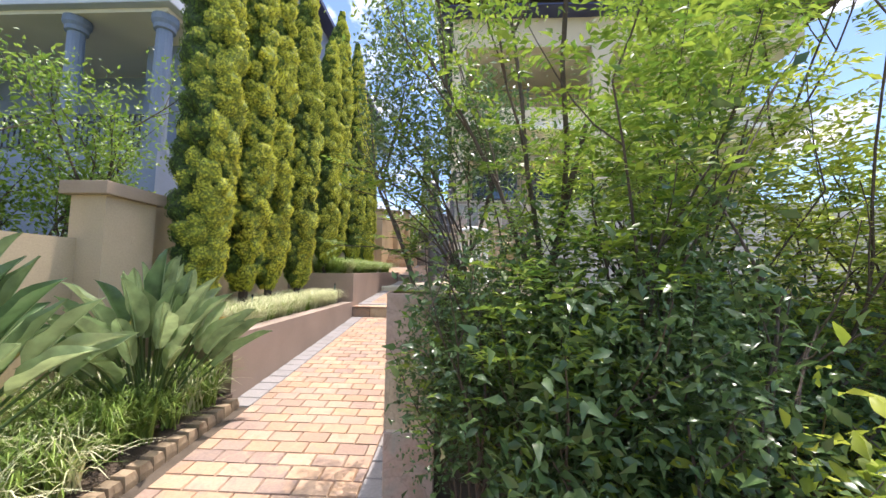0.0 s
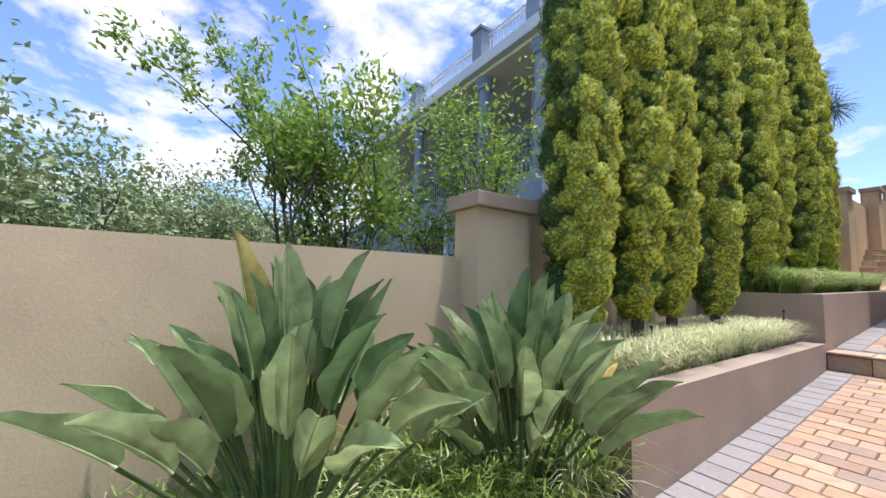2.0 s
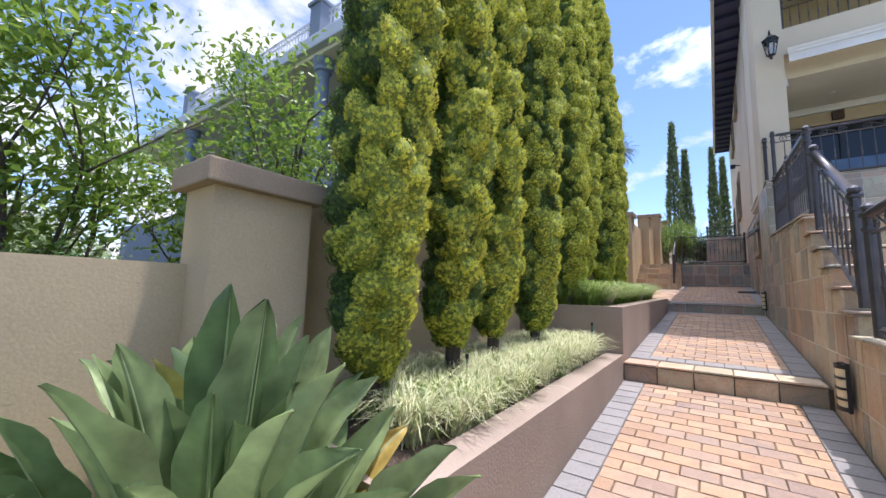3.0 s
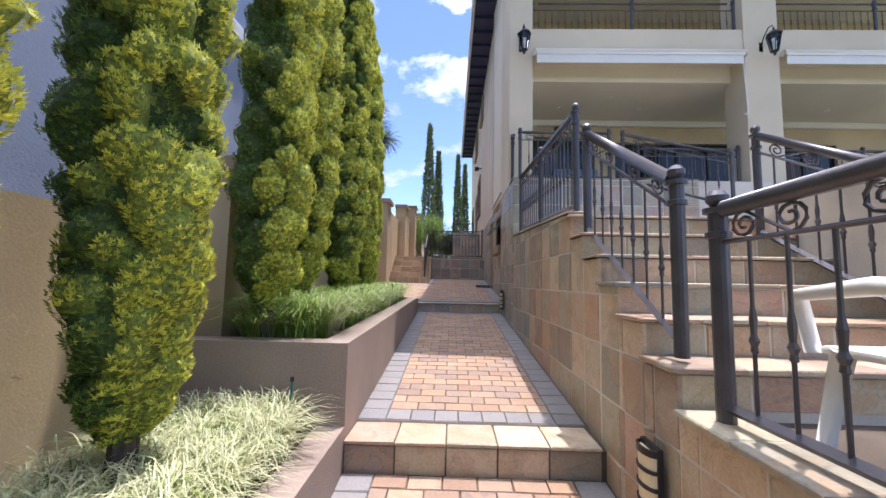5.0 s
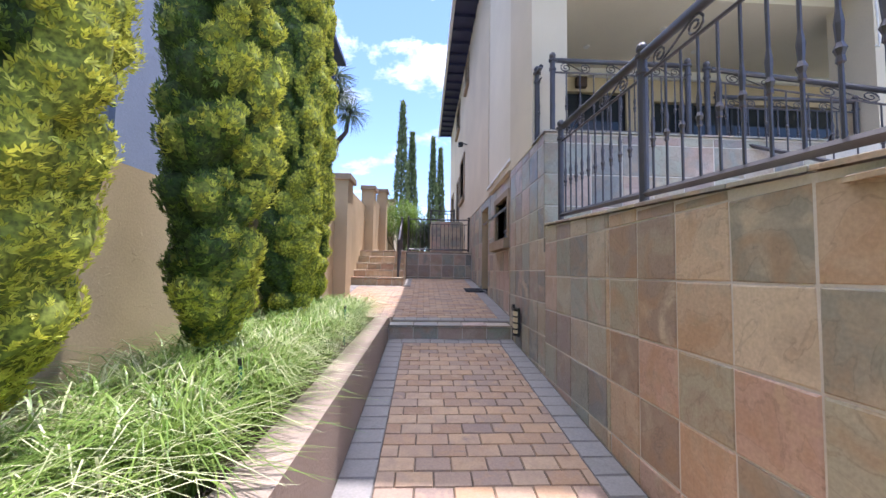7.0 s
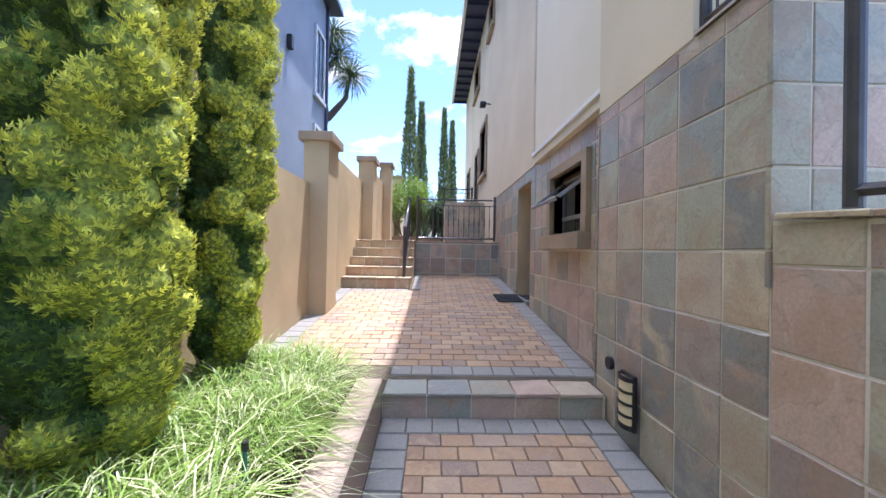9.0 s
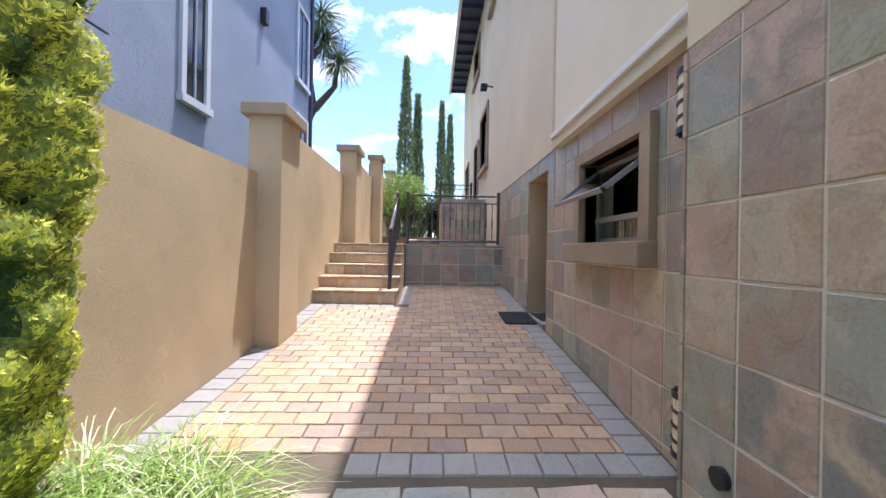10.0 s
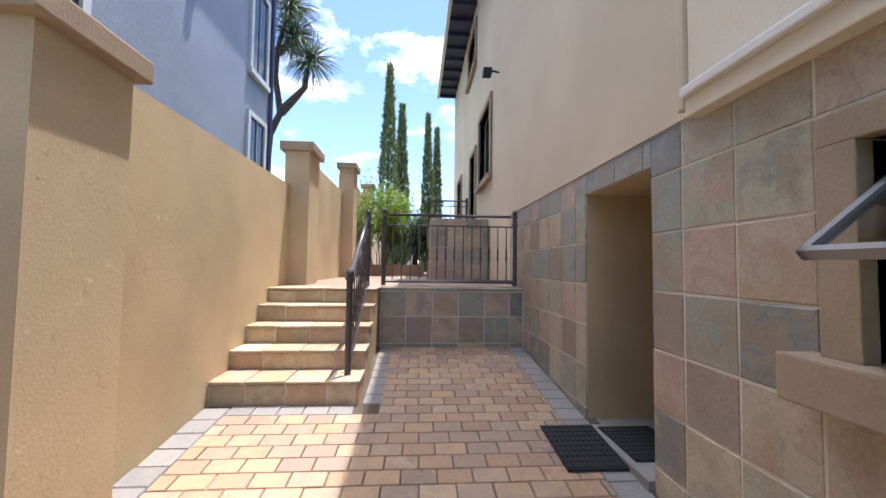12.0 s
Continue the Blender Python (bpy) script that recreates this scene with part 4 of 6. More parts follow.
for x in (-17.6, -13.5, -9.5, -7.25):
    c = part("column", turned(bmesh.new(), x, 8.35, 4.25, [(0, 0.26), (0.15, 0.26), (0.16, 0.19), (3.0, 0.17), (3.02, 0.23), (3.12, 0.23), (3.2, 0.28), (3.36, 0.28)], 16), BLUE, nb)
    p = part("pier", boxes((x - 0.22, x + 0.22, 8.0, 8.44, 8.05, 9.0), (x - 0.28, x + 0.28, 7.94, 8.5, 9.0, 9.1), bevel=0.02), BLUE, nb)
    part("ball", turned(bmesh.new(), x, 8.22, 9.1, [(0, 0.05), (0.04, 0.1), (0.12, 0.13), (0.2, 0.1), (0.25, 0.02)], 12), WHITE, p)
for x0, x1 in ((-17.3, -13.75), (-13.2, -9.75), (-9.2, -7.5)):
    for z, hh, m in ((8.05, 0.8, BLUETRIM), (4.25, 0.9, BLACK)):
        rl = part("rail", boxes((x0, x1, 8.2, 8.25, z + hh - 0.05, z + hh), (x0, x1, 8.2, 8.25, z + hh - 0.2, z + hh - 0.17), (x0, x1, 8.2, 8.25, z + 0.08, z + 0.12)), m, nb)
        k = int((x1 - x0) / 0.14)
        for i in range(k):
            xx = x0 + (x1 - x0) * (i + 0.5) / k
            part("bar", boxes((xx - 0.012, xx + 0.012, 8.21, 8.235, z + 0.1, z + hh - 0.03)), m, rl)


def blue_window(x0, x1, y0, y1, z0, z1, face):
    """face x: a window on the side wall; face y: on the front wall."""
    t = 0.14
    if face == "x":
        wv = part("window", boxes((x0 - 0.03, x0 + 0.02, y0 + t, y1 - t, z0 + t, z1 - t)), DARKPANE, nb)
        rows = [(x0 - 0.02, x0 + 0.08, y0, y0 + t, z0, z1), (x0 - 0.02, x0 + 0.08, y1 - t, y1, z0, z1), (x0 - 0.02, x0 + 0.08, y0 + t, y1 - t, z1 - t, z1), (x0 - 0.02, x0 + 0.13, y0 - 0.04, y1 + 0.04, z0 - 0.02, z0 + t)]
        mid = (x0, x0 + 0.05, (y0 + y1) / 2 - 0.03, (y0 + y1) / 2 + 0.03, z0 + t, z1 - t)
    else:
        wv = part("window", boxes((x0 + t, x1 - t, y0 - 0.02, y0 + 0.03, z0 + t, z1 - t)), DARKPANE, nb)
        rows = [(x0, x0 + t, y0 - 0.08, y0 + 0.02, z0, z1), (x1 - t, x1, y0 - 0.08, y0 + 0.02, z0, z1), (x0 + t, x1 - t, y0 - 0.08, y0 + 0.02, z1 - t, z1), (x0 - 0.04, x1 + 0.04, y0 - 0.13, y0 + 0.02, z0 - 0.02, z0 + t)]
        mid = ((x0 + x1) / 2 - 0.03, (x0 + x1) / 2 + 0.03, y0 - 0.05, y0, z0 + t, z1 - t)
    for r in rows:
        part("frame", boxes(r), BLUETRIM, wv, "pale grey plaster trim")
    part("mullion", boxes(mid), BLUE, wv)


blue_window(-6.9, 0, 20.0, 20.95, 5.75, 8.9, "x")
blue_window(-6.9, 0, 26.2, 27.5, 8.9, 11.8, "x")
blue_window(-6.9, 0, 26.2, 27.5, 5.0, 7.8, "x")
blue_window(-12.0, -10.9, 8.1, 0, 2.0, 3.7, "y")
blue_window(-9.2, -8.1, 8.1, 0, 2.0, 3.7, "y")
part("window", boxes((-6.93, -6.88, 21.5, 22.6, 4.2, 5.0)), DARKPANE, nb)
for i in range(9):
    part("quoin", boxes((-6.91, -6.86, 17.3, 18.4, 3.0 + i * 0.62, 3.58 + i * 0.62), bevel=0.015), BLUE, nb)
part("downpipe", tube(bmesh.new(), [(-6.82, 27.75, 1), (-6.82, 27.75, 13.4)], 0.07, 8), DARKBLUE, nb)
lm = part("wall_light", boxes((-6.9, -6.72, 23.4, 23.62, 9.3, 9.75), bevel=0.03), BLACK, nb)
# buildings far behind
thing("far_house", boxes((-14, -2, 70, 82, 2, 8.6), bevel=0.1), BEIGE, "distant pale house beyond the trees", "house")

# ---- plants ----
rng = np.random.default_rng(7)


def unit(v):
    return v / np.maximum(np.linalg.norm(v, axis=-1, keepdims=True), 1e-6)


def leaf_mesh(name, base, along, normal, length, width, fold=0.12, bend=0.15, small=False):
    """Leaves as folded, drooping lozenges of eight triangles, or four for small ones: one row each of base, direction, face normal, length and width."""
    n = len(base)
    along = unit(along)
    side = unit(np.cross(along, normal))
    up = np.cross(side, along)
    L, W = np.asarray(length).reshape(-1, 1) * np.ones((n, 1)), np.asarray(width).reshape(-1, 1) * np.ones((n, 1))
    m1 = base + along * L * 0.35 + up * W * fold
    m2 = base + along * L * 0.72 - up * L * bend * 0.4
    tip = base + along * L - up * L * bend
    if small:
        v = np.stack([base, m1, tip, m1 + side * W * 0.5 + up * W * fold, m1 - side * W * 0.5 + up * W * fold], 1).reshape(-1, 3)
        f = np.array([[0, 1, 3], [0, 4, 1], [1, 2, 3], [1, 4, 2]])
        return tri_mesh(name, v, (f[None] + (np.arange(n) * 5)[:, None, None]).reshape(-1, 3))
    a1, b1 = m1 + side * W * 0.5 + up * W * fold, m1 - side * W * 0.5 + up * W * fold
    a2, b2 = m2 + side * W * 0.36 + up * W * fold, m2 - side * W * 0.36 + up * W * fold
    v = np.stack([base, m1, m2, tip, a1, b1, a2, b2], 1).reshape(-1, 3)
    f = np.array([[0, 1, 4], [0, 5, 1], [1, 2, 6], [1, 6, 4], [1, 5, 7], [1, 7, 2], [2, 3, 6], [2, 7, 3]])
    return tri_mesh(name, v, (f[None] + (np.arange(n) * 8)[:, None, None]).reshape(-1, 3))


def tri_mesh(name, v, f):
    d = bpy.data.meshes.new(name)
    d.vertices.add(len(v))
    d.vertices.foreach_set("co", np.asarray(v, dtype=np.float32).ravel())
    d.loops.add(f.size)
    d.loops.foreach_set("vertex_index", f.astype(np.int32).ravel())
    d.polygons.add(len(f))
    k = f.shape[1]
    d.polygons.foreach_set("loop_start", np.arange(0, f.size, k, dtype=np.int32))
    d.polygons.foreach_set("loop_total", np.full(len(f), k, dtype=np.int32))
    d.update(calc_edges=True)
    return d


def leaf_part(name, d, mat, parent, label="", kind=""):
    d.materials.append(mat)
    ob = new(name, d)
    ob.parent = parent
    return tagged(ob, label, "", "", kind)


def rand_dirs(n, up=0.0):
    v = rng.normal(size=(n, 3))
    v[:, 2] += up
    return unit(v)


def blades(name, roots, height, spread, width, seg=4):
    """Arching grass blades from root points."""
    n = len(roots)
    ang = rng.uniform(0, math.tau, n)
    out = np.stack([np.cos(ang), np.sin(ang), np.zeros(n)], 1)
    side = np.stack([-np.sin(ang), np.cos(ang), np.zeros(n)], 1)
    h = height * rng.uniform(0.55, 1.15, n)
    s = spread * rng.uniform(0.3, 1.25, n)
    arch = rng.uniform(0.9, 2.0, n)
    vs = []
    for k in range(seg + 1):
        t = k / seg
        c = roots + out * (s * t ** 1.4)[:, None]
        c = c + np.array([0, 0, 1.0]) * (h * ((arch + 0.72) * t - arch * t * t))[:, None]
        w = width * (1 - t) ** 0.6 * 0.5 + 0.0006
        vs += [c - side * w, c + side * w]
    v = np.stack(vs, 1).reshape(-1, 3)
    f = np.array([[2 * k, 2 * k + 1, 2 * k + 3, 2 * k + 2] for k in range(seg)])
    return tri_mesh(name, v, (f[None] + (np.arange(n) * (2 * seg + 2))[:, None, None]).reshape(-1, 4))


# golden cypresses: a trunk, and a crown of crowded puffs covered with small fans
def cypress(x, y, z, top, r, seed, bare=0.35, per=6, fine=1.0, label="tall columnar golden cypress with dense curled sprays"):
    c = empty("cypress", label, "tree", "cypress row", (x, y, z))
    h = top - z
    part("trunk", tube(bmesh.new(), [(0, 0, -0.1), (0.02, 0, 0.5), (0.0, 0.02, h * 0.5), (0, 0, h * 0.9)], [0.075, 0.06, 0.04, 0.01], 8), BARK, c)
    def radius(zz, a):
        t = (zz - bare) / (h - bare)
        body = np.clip(t * 4.5 + 0.06, 0, 1) ** 0.55 * np.clip((1 - t) * 2.1, 0, 1) ** 0.65
        lump = 1 + 0.12 * np.sin(a * 3 + zz * 2.1 + seed) + 0.09 * np.sin(a * 5 - zz * 5.3 + seed * 2) + 0.09 * np.sin(zz * 9 + a * 2 + seed * 3) + 0.08 * np.sin(zz * 17 - a * 7 + seed) + 0.06 * np.sin(zz * 31 + a * 9 + seed) * np.sin(a * 11 - zz * 13)
        return r * body * lump
    # rounded puffs crowd over the crown, with clefts between them
    k = int(820 * (h - bare) / 6 * r / 0.34)
    kz = bare + (h - bare) * rng.uniform(-0.01, 1, k)
    ka = (np.arange(k) * 2.399963 + rng.normal(scale=0.25, size=k)) % math.tau
    ks = rng.uniform(0.055, 0.145, k)
    # golden growth gathered on the sun's side, so the lit side is coloured in
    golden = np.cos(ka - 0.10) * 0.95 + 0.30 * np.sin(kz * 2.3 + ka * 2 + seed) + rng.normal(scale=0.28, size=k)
    aa_wrap = lambda v: (v + math.pi) % math.tau - math.pi
    def puffed(zz, a):
        """Radius, height on the puff from 0 to 1, and the puff's own number, at heights zz and angles a."""
        rad = radius(zz, a)
        body = np.maximum(rad, 0.05)
        best, own = np.zeros(len(zz)), np.zeros(len(zz), int)
        slot = (zz / 0.15).astype(int)
        for sl in range(slot.min(), slot.max() + 1):
            q = np.nonzero(slot == sl)[0]
            near = np.nonzero(np.abs(kz - (sl + 0.5) * 0.15) < 0.25)[0]
            if not len(q) or not len(near):
                continue
            da = (aa_wrap(a[q, None] - ka[None, near])) * body[q, None]
            dz = zz[q, None] - kz[None, near]
            d2 = da ** 2 + np.where(dz > 0, dz * 0.95, dz * 0.75) ** 2
            bump = np.sqrt(np.clip(1 - d2 / ks[None, near] ** 2, 0, 1)) * ks[None, near]
            own[q] = near[bump.argmax(1)]
            best[q] = bump.max(1)
        return rad * 0.58 + best * 1.4 * np.clip(rad / (0.5 * r), 0.3, 1), best / 0.135, own
    nz, na = int((h - bare) / 0.034), 64
    zz, aa = np.meshgrid(np.linspace(bare, h * 0.995, nz), np.arange(na) * math.tau / na, indexing="ij")
    zz, aa = zz.ravel(), aa.ravel()
    rr, tall, own = puffed(zz, aa)
    place = lambda rr, aa, zz: np.stack([rr * np.cos(aa), rr * np.sin(aa), zz], -1)
    i, j = np.meshgrid(np.arange(nz - 1), np.arange(na), indexing="ij")
    f = np.stack([i * na + j, i * na + (j + 1) % na, (i + 1) * na + (j + 1) % na, (i + 1) * na + j], -1).reshape(-1, 4)
    # dark core colours paint the cleft shade, yellower below golden puffs
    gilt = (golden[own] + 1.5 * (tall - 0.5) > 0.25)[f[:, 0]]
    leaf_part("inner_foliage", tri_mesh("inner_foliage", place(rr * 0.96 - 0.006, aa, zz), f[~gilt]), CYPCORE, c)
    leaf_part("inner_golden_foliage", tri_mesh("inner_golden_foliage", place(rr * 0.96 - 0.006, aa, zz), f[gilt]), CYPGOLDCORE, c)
    # small fans of scale leaves like shingles over the puffs, tips turned up and out
    n = int(len(zz) * per)
    az, aa = rng.uniform(bare - 0.02, h * 0.995, n), rng.uniform(0, math.tau, n)
    rr, tall, own = puffed(az, aa)
    eps = 0.012
    r1, r2 = puffed(az + eps, aa)[0], puffed(az, aa + eps / np.maximum(rr, 0.05))[0]
    p = place(rr, aa, az)
    tz, ta = place(r1, aa, az + eps) - p, place(r2, aa + eps / np.maximum(rr, 0.05), az) - p
    face = unit(np.cross(ta, tz))
    out = place(np.ones(n), aa, np.zeros(n))
    up = unit(face + out * 0.4 + rng.normal(scale=0.26, size=(n, 3)))
    g = np.array([0, 0, 1.0]) + out * 0.5 + rng.normal(scale=0.55, size=(n, 3))
    g = unit(unit(g - up * np.sum(g * up, 1, keepdims=True)) + face * 0.5)
    s = unit(np.cross(g, up))
    size = rng.uniform(0.017, 0.034, n) * fine
    base = p - g * (size * 0.4)[:, None]
    verts = [base]
    for j in range(3):
        th = radians(-44 + 44 * j)
        d = g * math.cos(th) + s * math.sin(th)
        w = -g * math.sin(th) + s * math.cos(th)
        L = (size * (1.15 if j == 1 else 0.85))[:, None]
        verts += [base + d * L * 0.55 - w * L * 0.16, base + d * L + face * L * 0.15, base + d * L * 0.55 + w * L * 0.16]
    verts = np.stack(verts, 1)
    # puff tops take the gold and low parts the green, painting sun and shade
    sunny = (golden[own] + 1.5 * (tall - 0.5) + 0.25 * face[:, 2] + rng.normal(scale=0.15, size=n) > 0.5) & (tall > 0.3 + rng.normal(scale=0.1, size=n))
    quads = np.array([[0, 1 + 3 * j, 2 + 3 * j, 3 + 3 * j] for j in range(3)])
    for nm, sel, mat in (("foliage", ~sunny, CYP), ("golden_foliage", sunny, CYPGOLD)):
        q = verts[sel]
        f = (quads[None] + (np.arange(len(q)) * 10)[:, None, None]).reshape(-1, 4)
        leaf_part(nm, tri_mesh(nm, q.reshape(-1, 3), f), mat, c, "golden sprays with sunlight put into their colour" if nm[0] == "g" else "", "stuff")
    return c


for i, (y, top, r) in enumerate(((4.55, 7.9, 0.34), (5.42, 7.6, 0.28), (6.3, 7.6, 0.27), (7.28, 7.8, 0.33), (8.66, 7.3, 0.27), (9.55, 8.6, 0.35), (10.8, 8.5, 0.31), (12.7, 7.6, 0.34), (13.9, 7.4, 0.28))):
    base = (0.79 if y < 8.36 else 1.47)
    cypress((-3.26 if i < 7 else -3.46 if i < 8 else -3.52) + 0.05 * math.sin(i * 2.2), y, base, top, r, i * 1.7, 0.28 if i in (0, 4, 7, 8) else 0.42, 1.4 if i in (1, 2, 6) else 2.2, 1.35 if i in (1, 2, 6) else 1.0)


# strelitzias
def strelitzia(x, y, z, n, seed, tall=1.5):
    r = random.Random(seed)
    s = empty("strelitzia", "large strelitzia clump with broad grey-green paddle leaves", "plant", "strelitzias", (x, y, z))
    for i in range(n):
        a = i * 2.4 + r.uniform(-0.3, 0.3)
        f = i / n
        lean = 0.08 + 0.84 * f ** 1.3 + r.uniform(-0.08, 0.08)
        H = tall * (1.0 - 0.42 * f) * r.uniform(0.85, 1.1)
        out = Vector((math.cos(a), math.sin(a), 0))
        b0 = out * (0.04 + 0.12 * f)
        stem = [b0 + out * (lean * H * 0.55 * t ** 1.5) + Vector((0, 0, H * 0.66 * t)) for t in (0, 0.35, 0.7, 1.0)]
        st = part("stalk", tube(bmesh.new(), stem, [0.018, 0.015, 0.012, 0.010], 6), STALK, s, smooth=True)
        d = (stem[-1] - stem[-2]).normalized()
        side = d.cross(Vector((0, 0, 1))).normalized()
        side = (Matrix.Rotation(r.uniform(-0.9, 0.9), 3, d) @ side).normalized()
        nor = side.cross(d)
        L, W = r.uniform(0.42, 0.62), r.uniform(0.125, 0.18)
        bm = bmesh.new()
        nu, nv = 11, 6
        p, dirn = stem[-1].copy(), d.copy()
        rows, rib = [], []
        droop = r.uniform(0.0, 0.035) * (1 + f)
        for u in range(nu):
            t = u / (nu - 1)
            w = W * (math.sin(math.pi * min(1, 0.05 + t ** 0.85 * 0.95)) ** 0.68) * 0.5 + 0.002
            row = []
            for v in range(nv + 1):
                q = v / nv * 2 - 1
                wave = 0.012 * math.sin(t * 14 + q * 3 + seed + i) * abs(q)
                row.append(bm.verts.new(p + side * (q * w) + nor * (abs(q) ** 1.2 * w * 1.15 + wave)))
            rows.append(row)
            rib.append(p + nor * 0.002)
            dirn = (dirn + Vector((0, 0, -1)) * droop + out * droop * 0.5).normalized()
            p = p + dirn * (L / (nu - 1))
        for ra, rb in zip(rows, rows[1:]):
            for v in range(nv):
                bm.faces.new((ra[v], ra[v + 1], rb[v + 1], rb[v]))
        old = i % 23 == 7
        lf = part("leaf", bm, STRELOLD if old else STREL, s, "yellowing ageing leaf" if old else "", smooth=True)
        part("midrib", tube(bmesh.new(), rib, [0.008 * (1 - 0.8 * k / (nu - 1)) for k in range(nu)], 5), RIB, lf, smooth=True)
    return s


strelitzia(-3.22, 2.0, -0.05, 60, 3, 1.8)
strelitzia(-2.85, 3.4, 0.06, 66, 5, 1.42)


def tufts(n, x0, x1, y0, y1, per, zf, jitter=0.035):
    cx, cy = rng.uniform(x0, x1, n), rng.uniform(y0, y1, n)
    p = np.stack([np.repeat(cx, per) + rng.normal(scale=jitter, size=n * per), np.repeat(cy, per) + rng.normal(scale=jitter, size=n * per), np.zeros(n * per)], 1)
    p[:, 0] = np.clip(p[:, 0], x0 - 0.05, x1 + 0.05)
    p[:, 2] = [zf(b) for b in p[:, 1]]
    return p


def grass(name, roots, h, s, w, mat, label):
    d = blades(name, roots, h, s, w)
    d.materials.append(mat)
    return tagged(new(name, d), label, "grass", "", "stuff")


bed = lambda y: level(y) + 0.10
thing("soil_bed", prism(bmesh.new(), LW, -2.40, [(-4, -1.2), (3.97, -1.2), (3.97, bed(3.97) - 0.01), (-3, bed(-3) - 0.01), (-4, bed(-3) - 0.02)]), SOIL, "dark soil of the low planting bed", "soil", kind="structure")
low = lambda y: 0.73 + 0.0285 * (y - 4.15)
high = lambda y: 1.43 + 0.019 * (y - 8.56)
grass("lily_turf", tufts(165, -3.75, -2.44, -0.6, 3.9, 44, bed), 0.44, 0.42, 0.014, GRASS, "arching green lily turf in the low bed")
grass("pale_turf", tufts(85, -3.6, -2.44, -0.6, 3.9, 34, bed), 0.42, 0.40, 0.014, GRASSPALE, "pale striped lily turf in the low bed")
grass("variegated_turf", tufts(120, -3.55, -2.72, 4.5, 8.2, 85, low), 0.34, 0.38, 0.008, GRASSPALE, "dense cream-striped turf filling the lower planter")
grass("green_turf", tufts(60, -3.55, -2.72, 4.5, 8.25, 50, low), 0.31, 0.32, 0.008, GRASS, "green blades among the striped turf")
grass("upper_turf", tufts(130, -3.55, -2.78, 8.7, 14.45, 75, high), 0.46, 0.58, 0.009, GRASS, "green turf spilling over the upper planter")
grass("upper_pale_turf", tufts(60, -3.55, -2.78, 8.9, 14.45, 65, high), 0.44, 0.58, 0.009, GRASSPALE, "cream-striped turf in the upper planter")


grass("spilling_turf", tufts(5, -3.35, -2.85, 8.62, 8.95, 130, high, 0.07), 0.48, 0.58, 0.010, GRASS, "big green turf clump arching over the planter's front")


# leafy shrubs and trees
def limbs(parent, stems, name="stem", mat=None):
    for pts, rad in stems:
        part(name, tube(bmesh.new(), pts, rad, 7), mat or BARK, parent)


def grow(rs, start, heading, length, rad, forks, out, tips):
    """Branching limbs: collects tubes in out and twig ends in tips."""
    p, d = Vector(start), Vector(heading).normalized()
    pts, n = [p.copy()], 5
    for k in range(n):
        d = (d + Vector((rs.uniform(-1, 1), rs.uniform(-1, 1), rs.uniform(-0.3, 0.9))) * 0.16).normalized()
        p = p + d * (length / n)
        pts.append(p.copy())
    out.append((pts, [rad * (1 - 0.55 * k / n) for k in range(n + 1)]))
    if forks == 0:
        tips.append((pts[-1], d))
        tips.append((pts[3], d))
        return
    for k in range(3 if forks > 1 else 2):
        q = pts[rs.choice((2, 3, 4, 5))]
        e = (d + Vector((rs.uniform(-1, 1), rs.uniform(-1, 1), rs.uniform(-0.15, 0.8))) * 0.85).normalized()
        grow(rs, q, e, length * rs.uniform(0.55, 0.8), rad * 0.5, forks - 1, out, tips)
    tips.append((pts[-1], d))


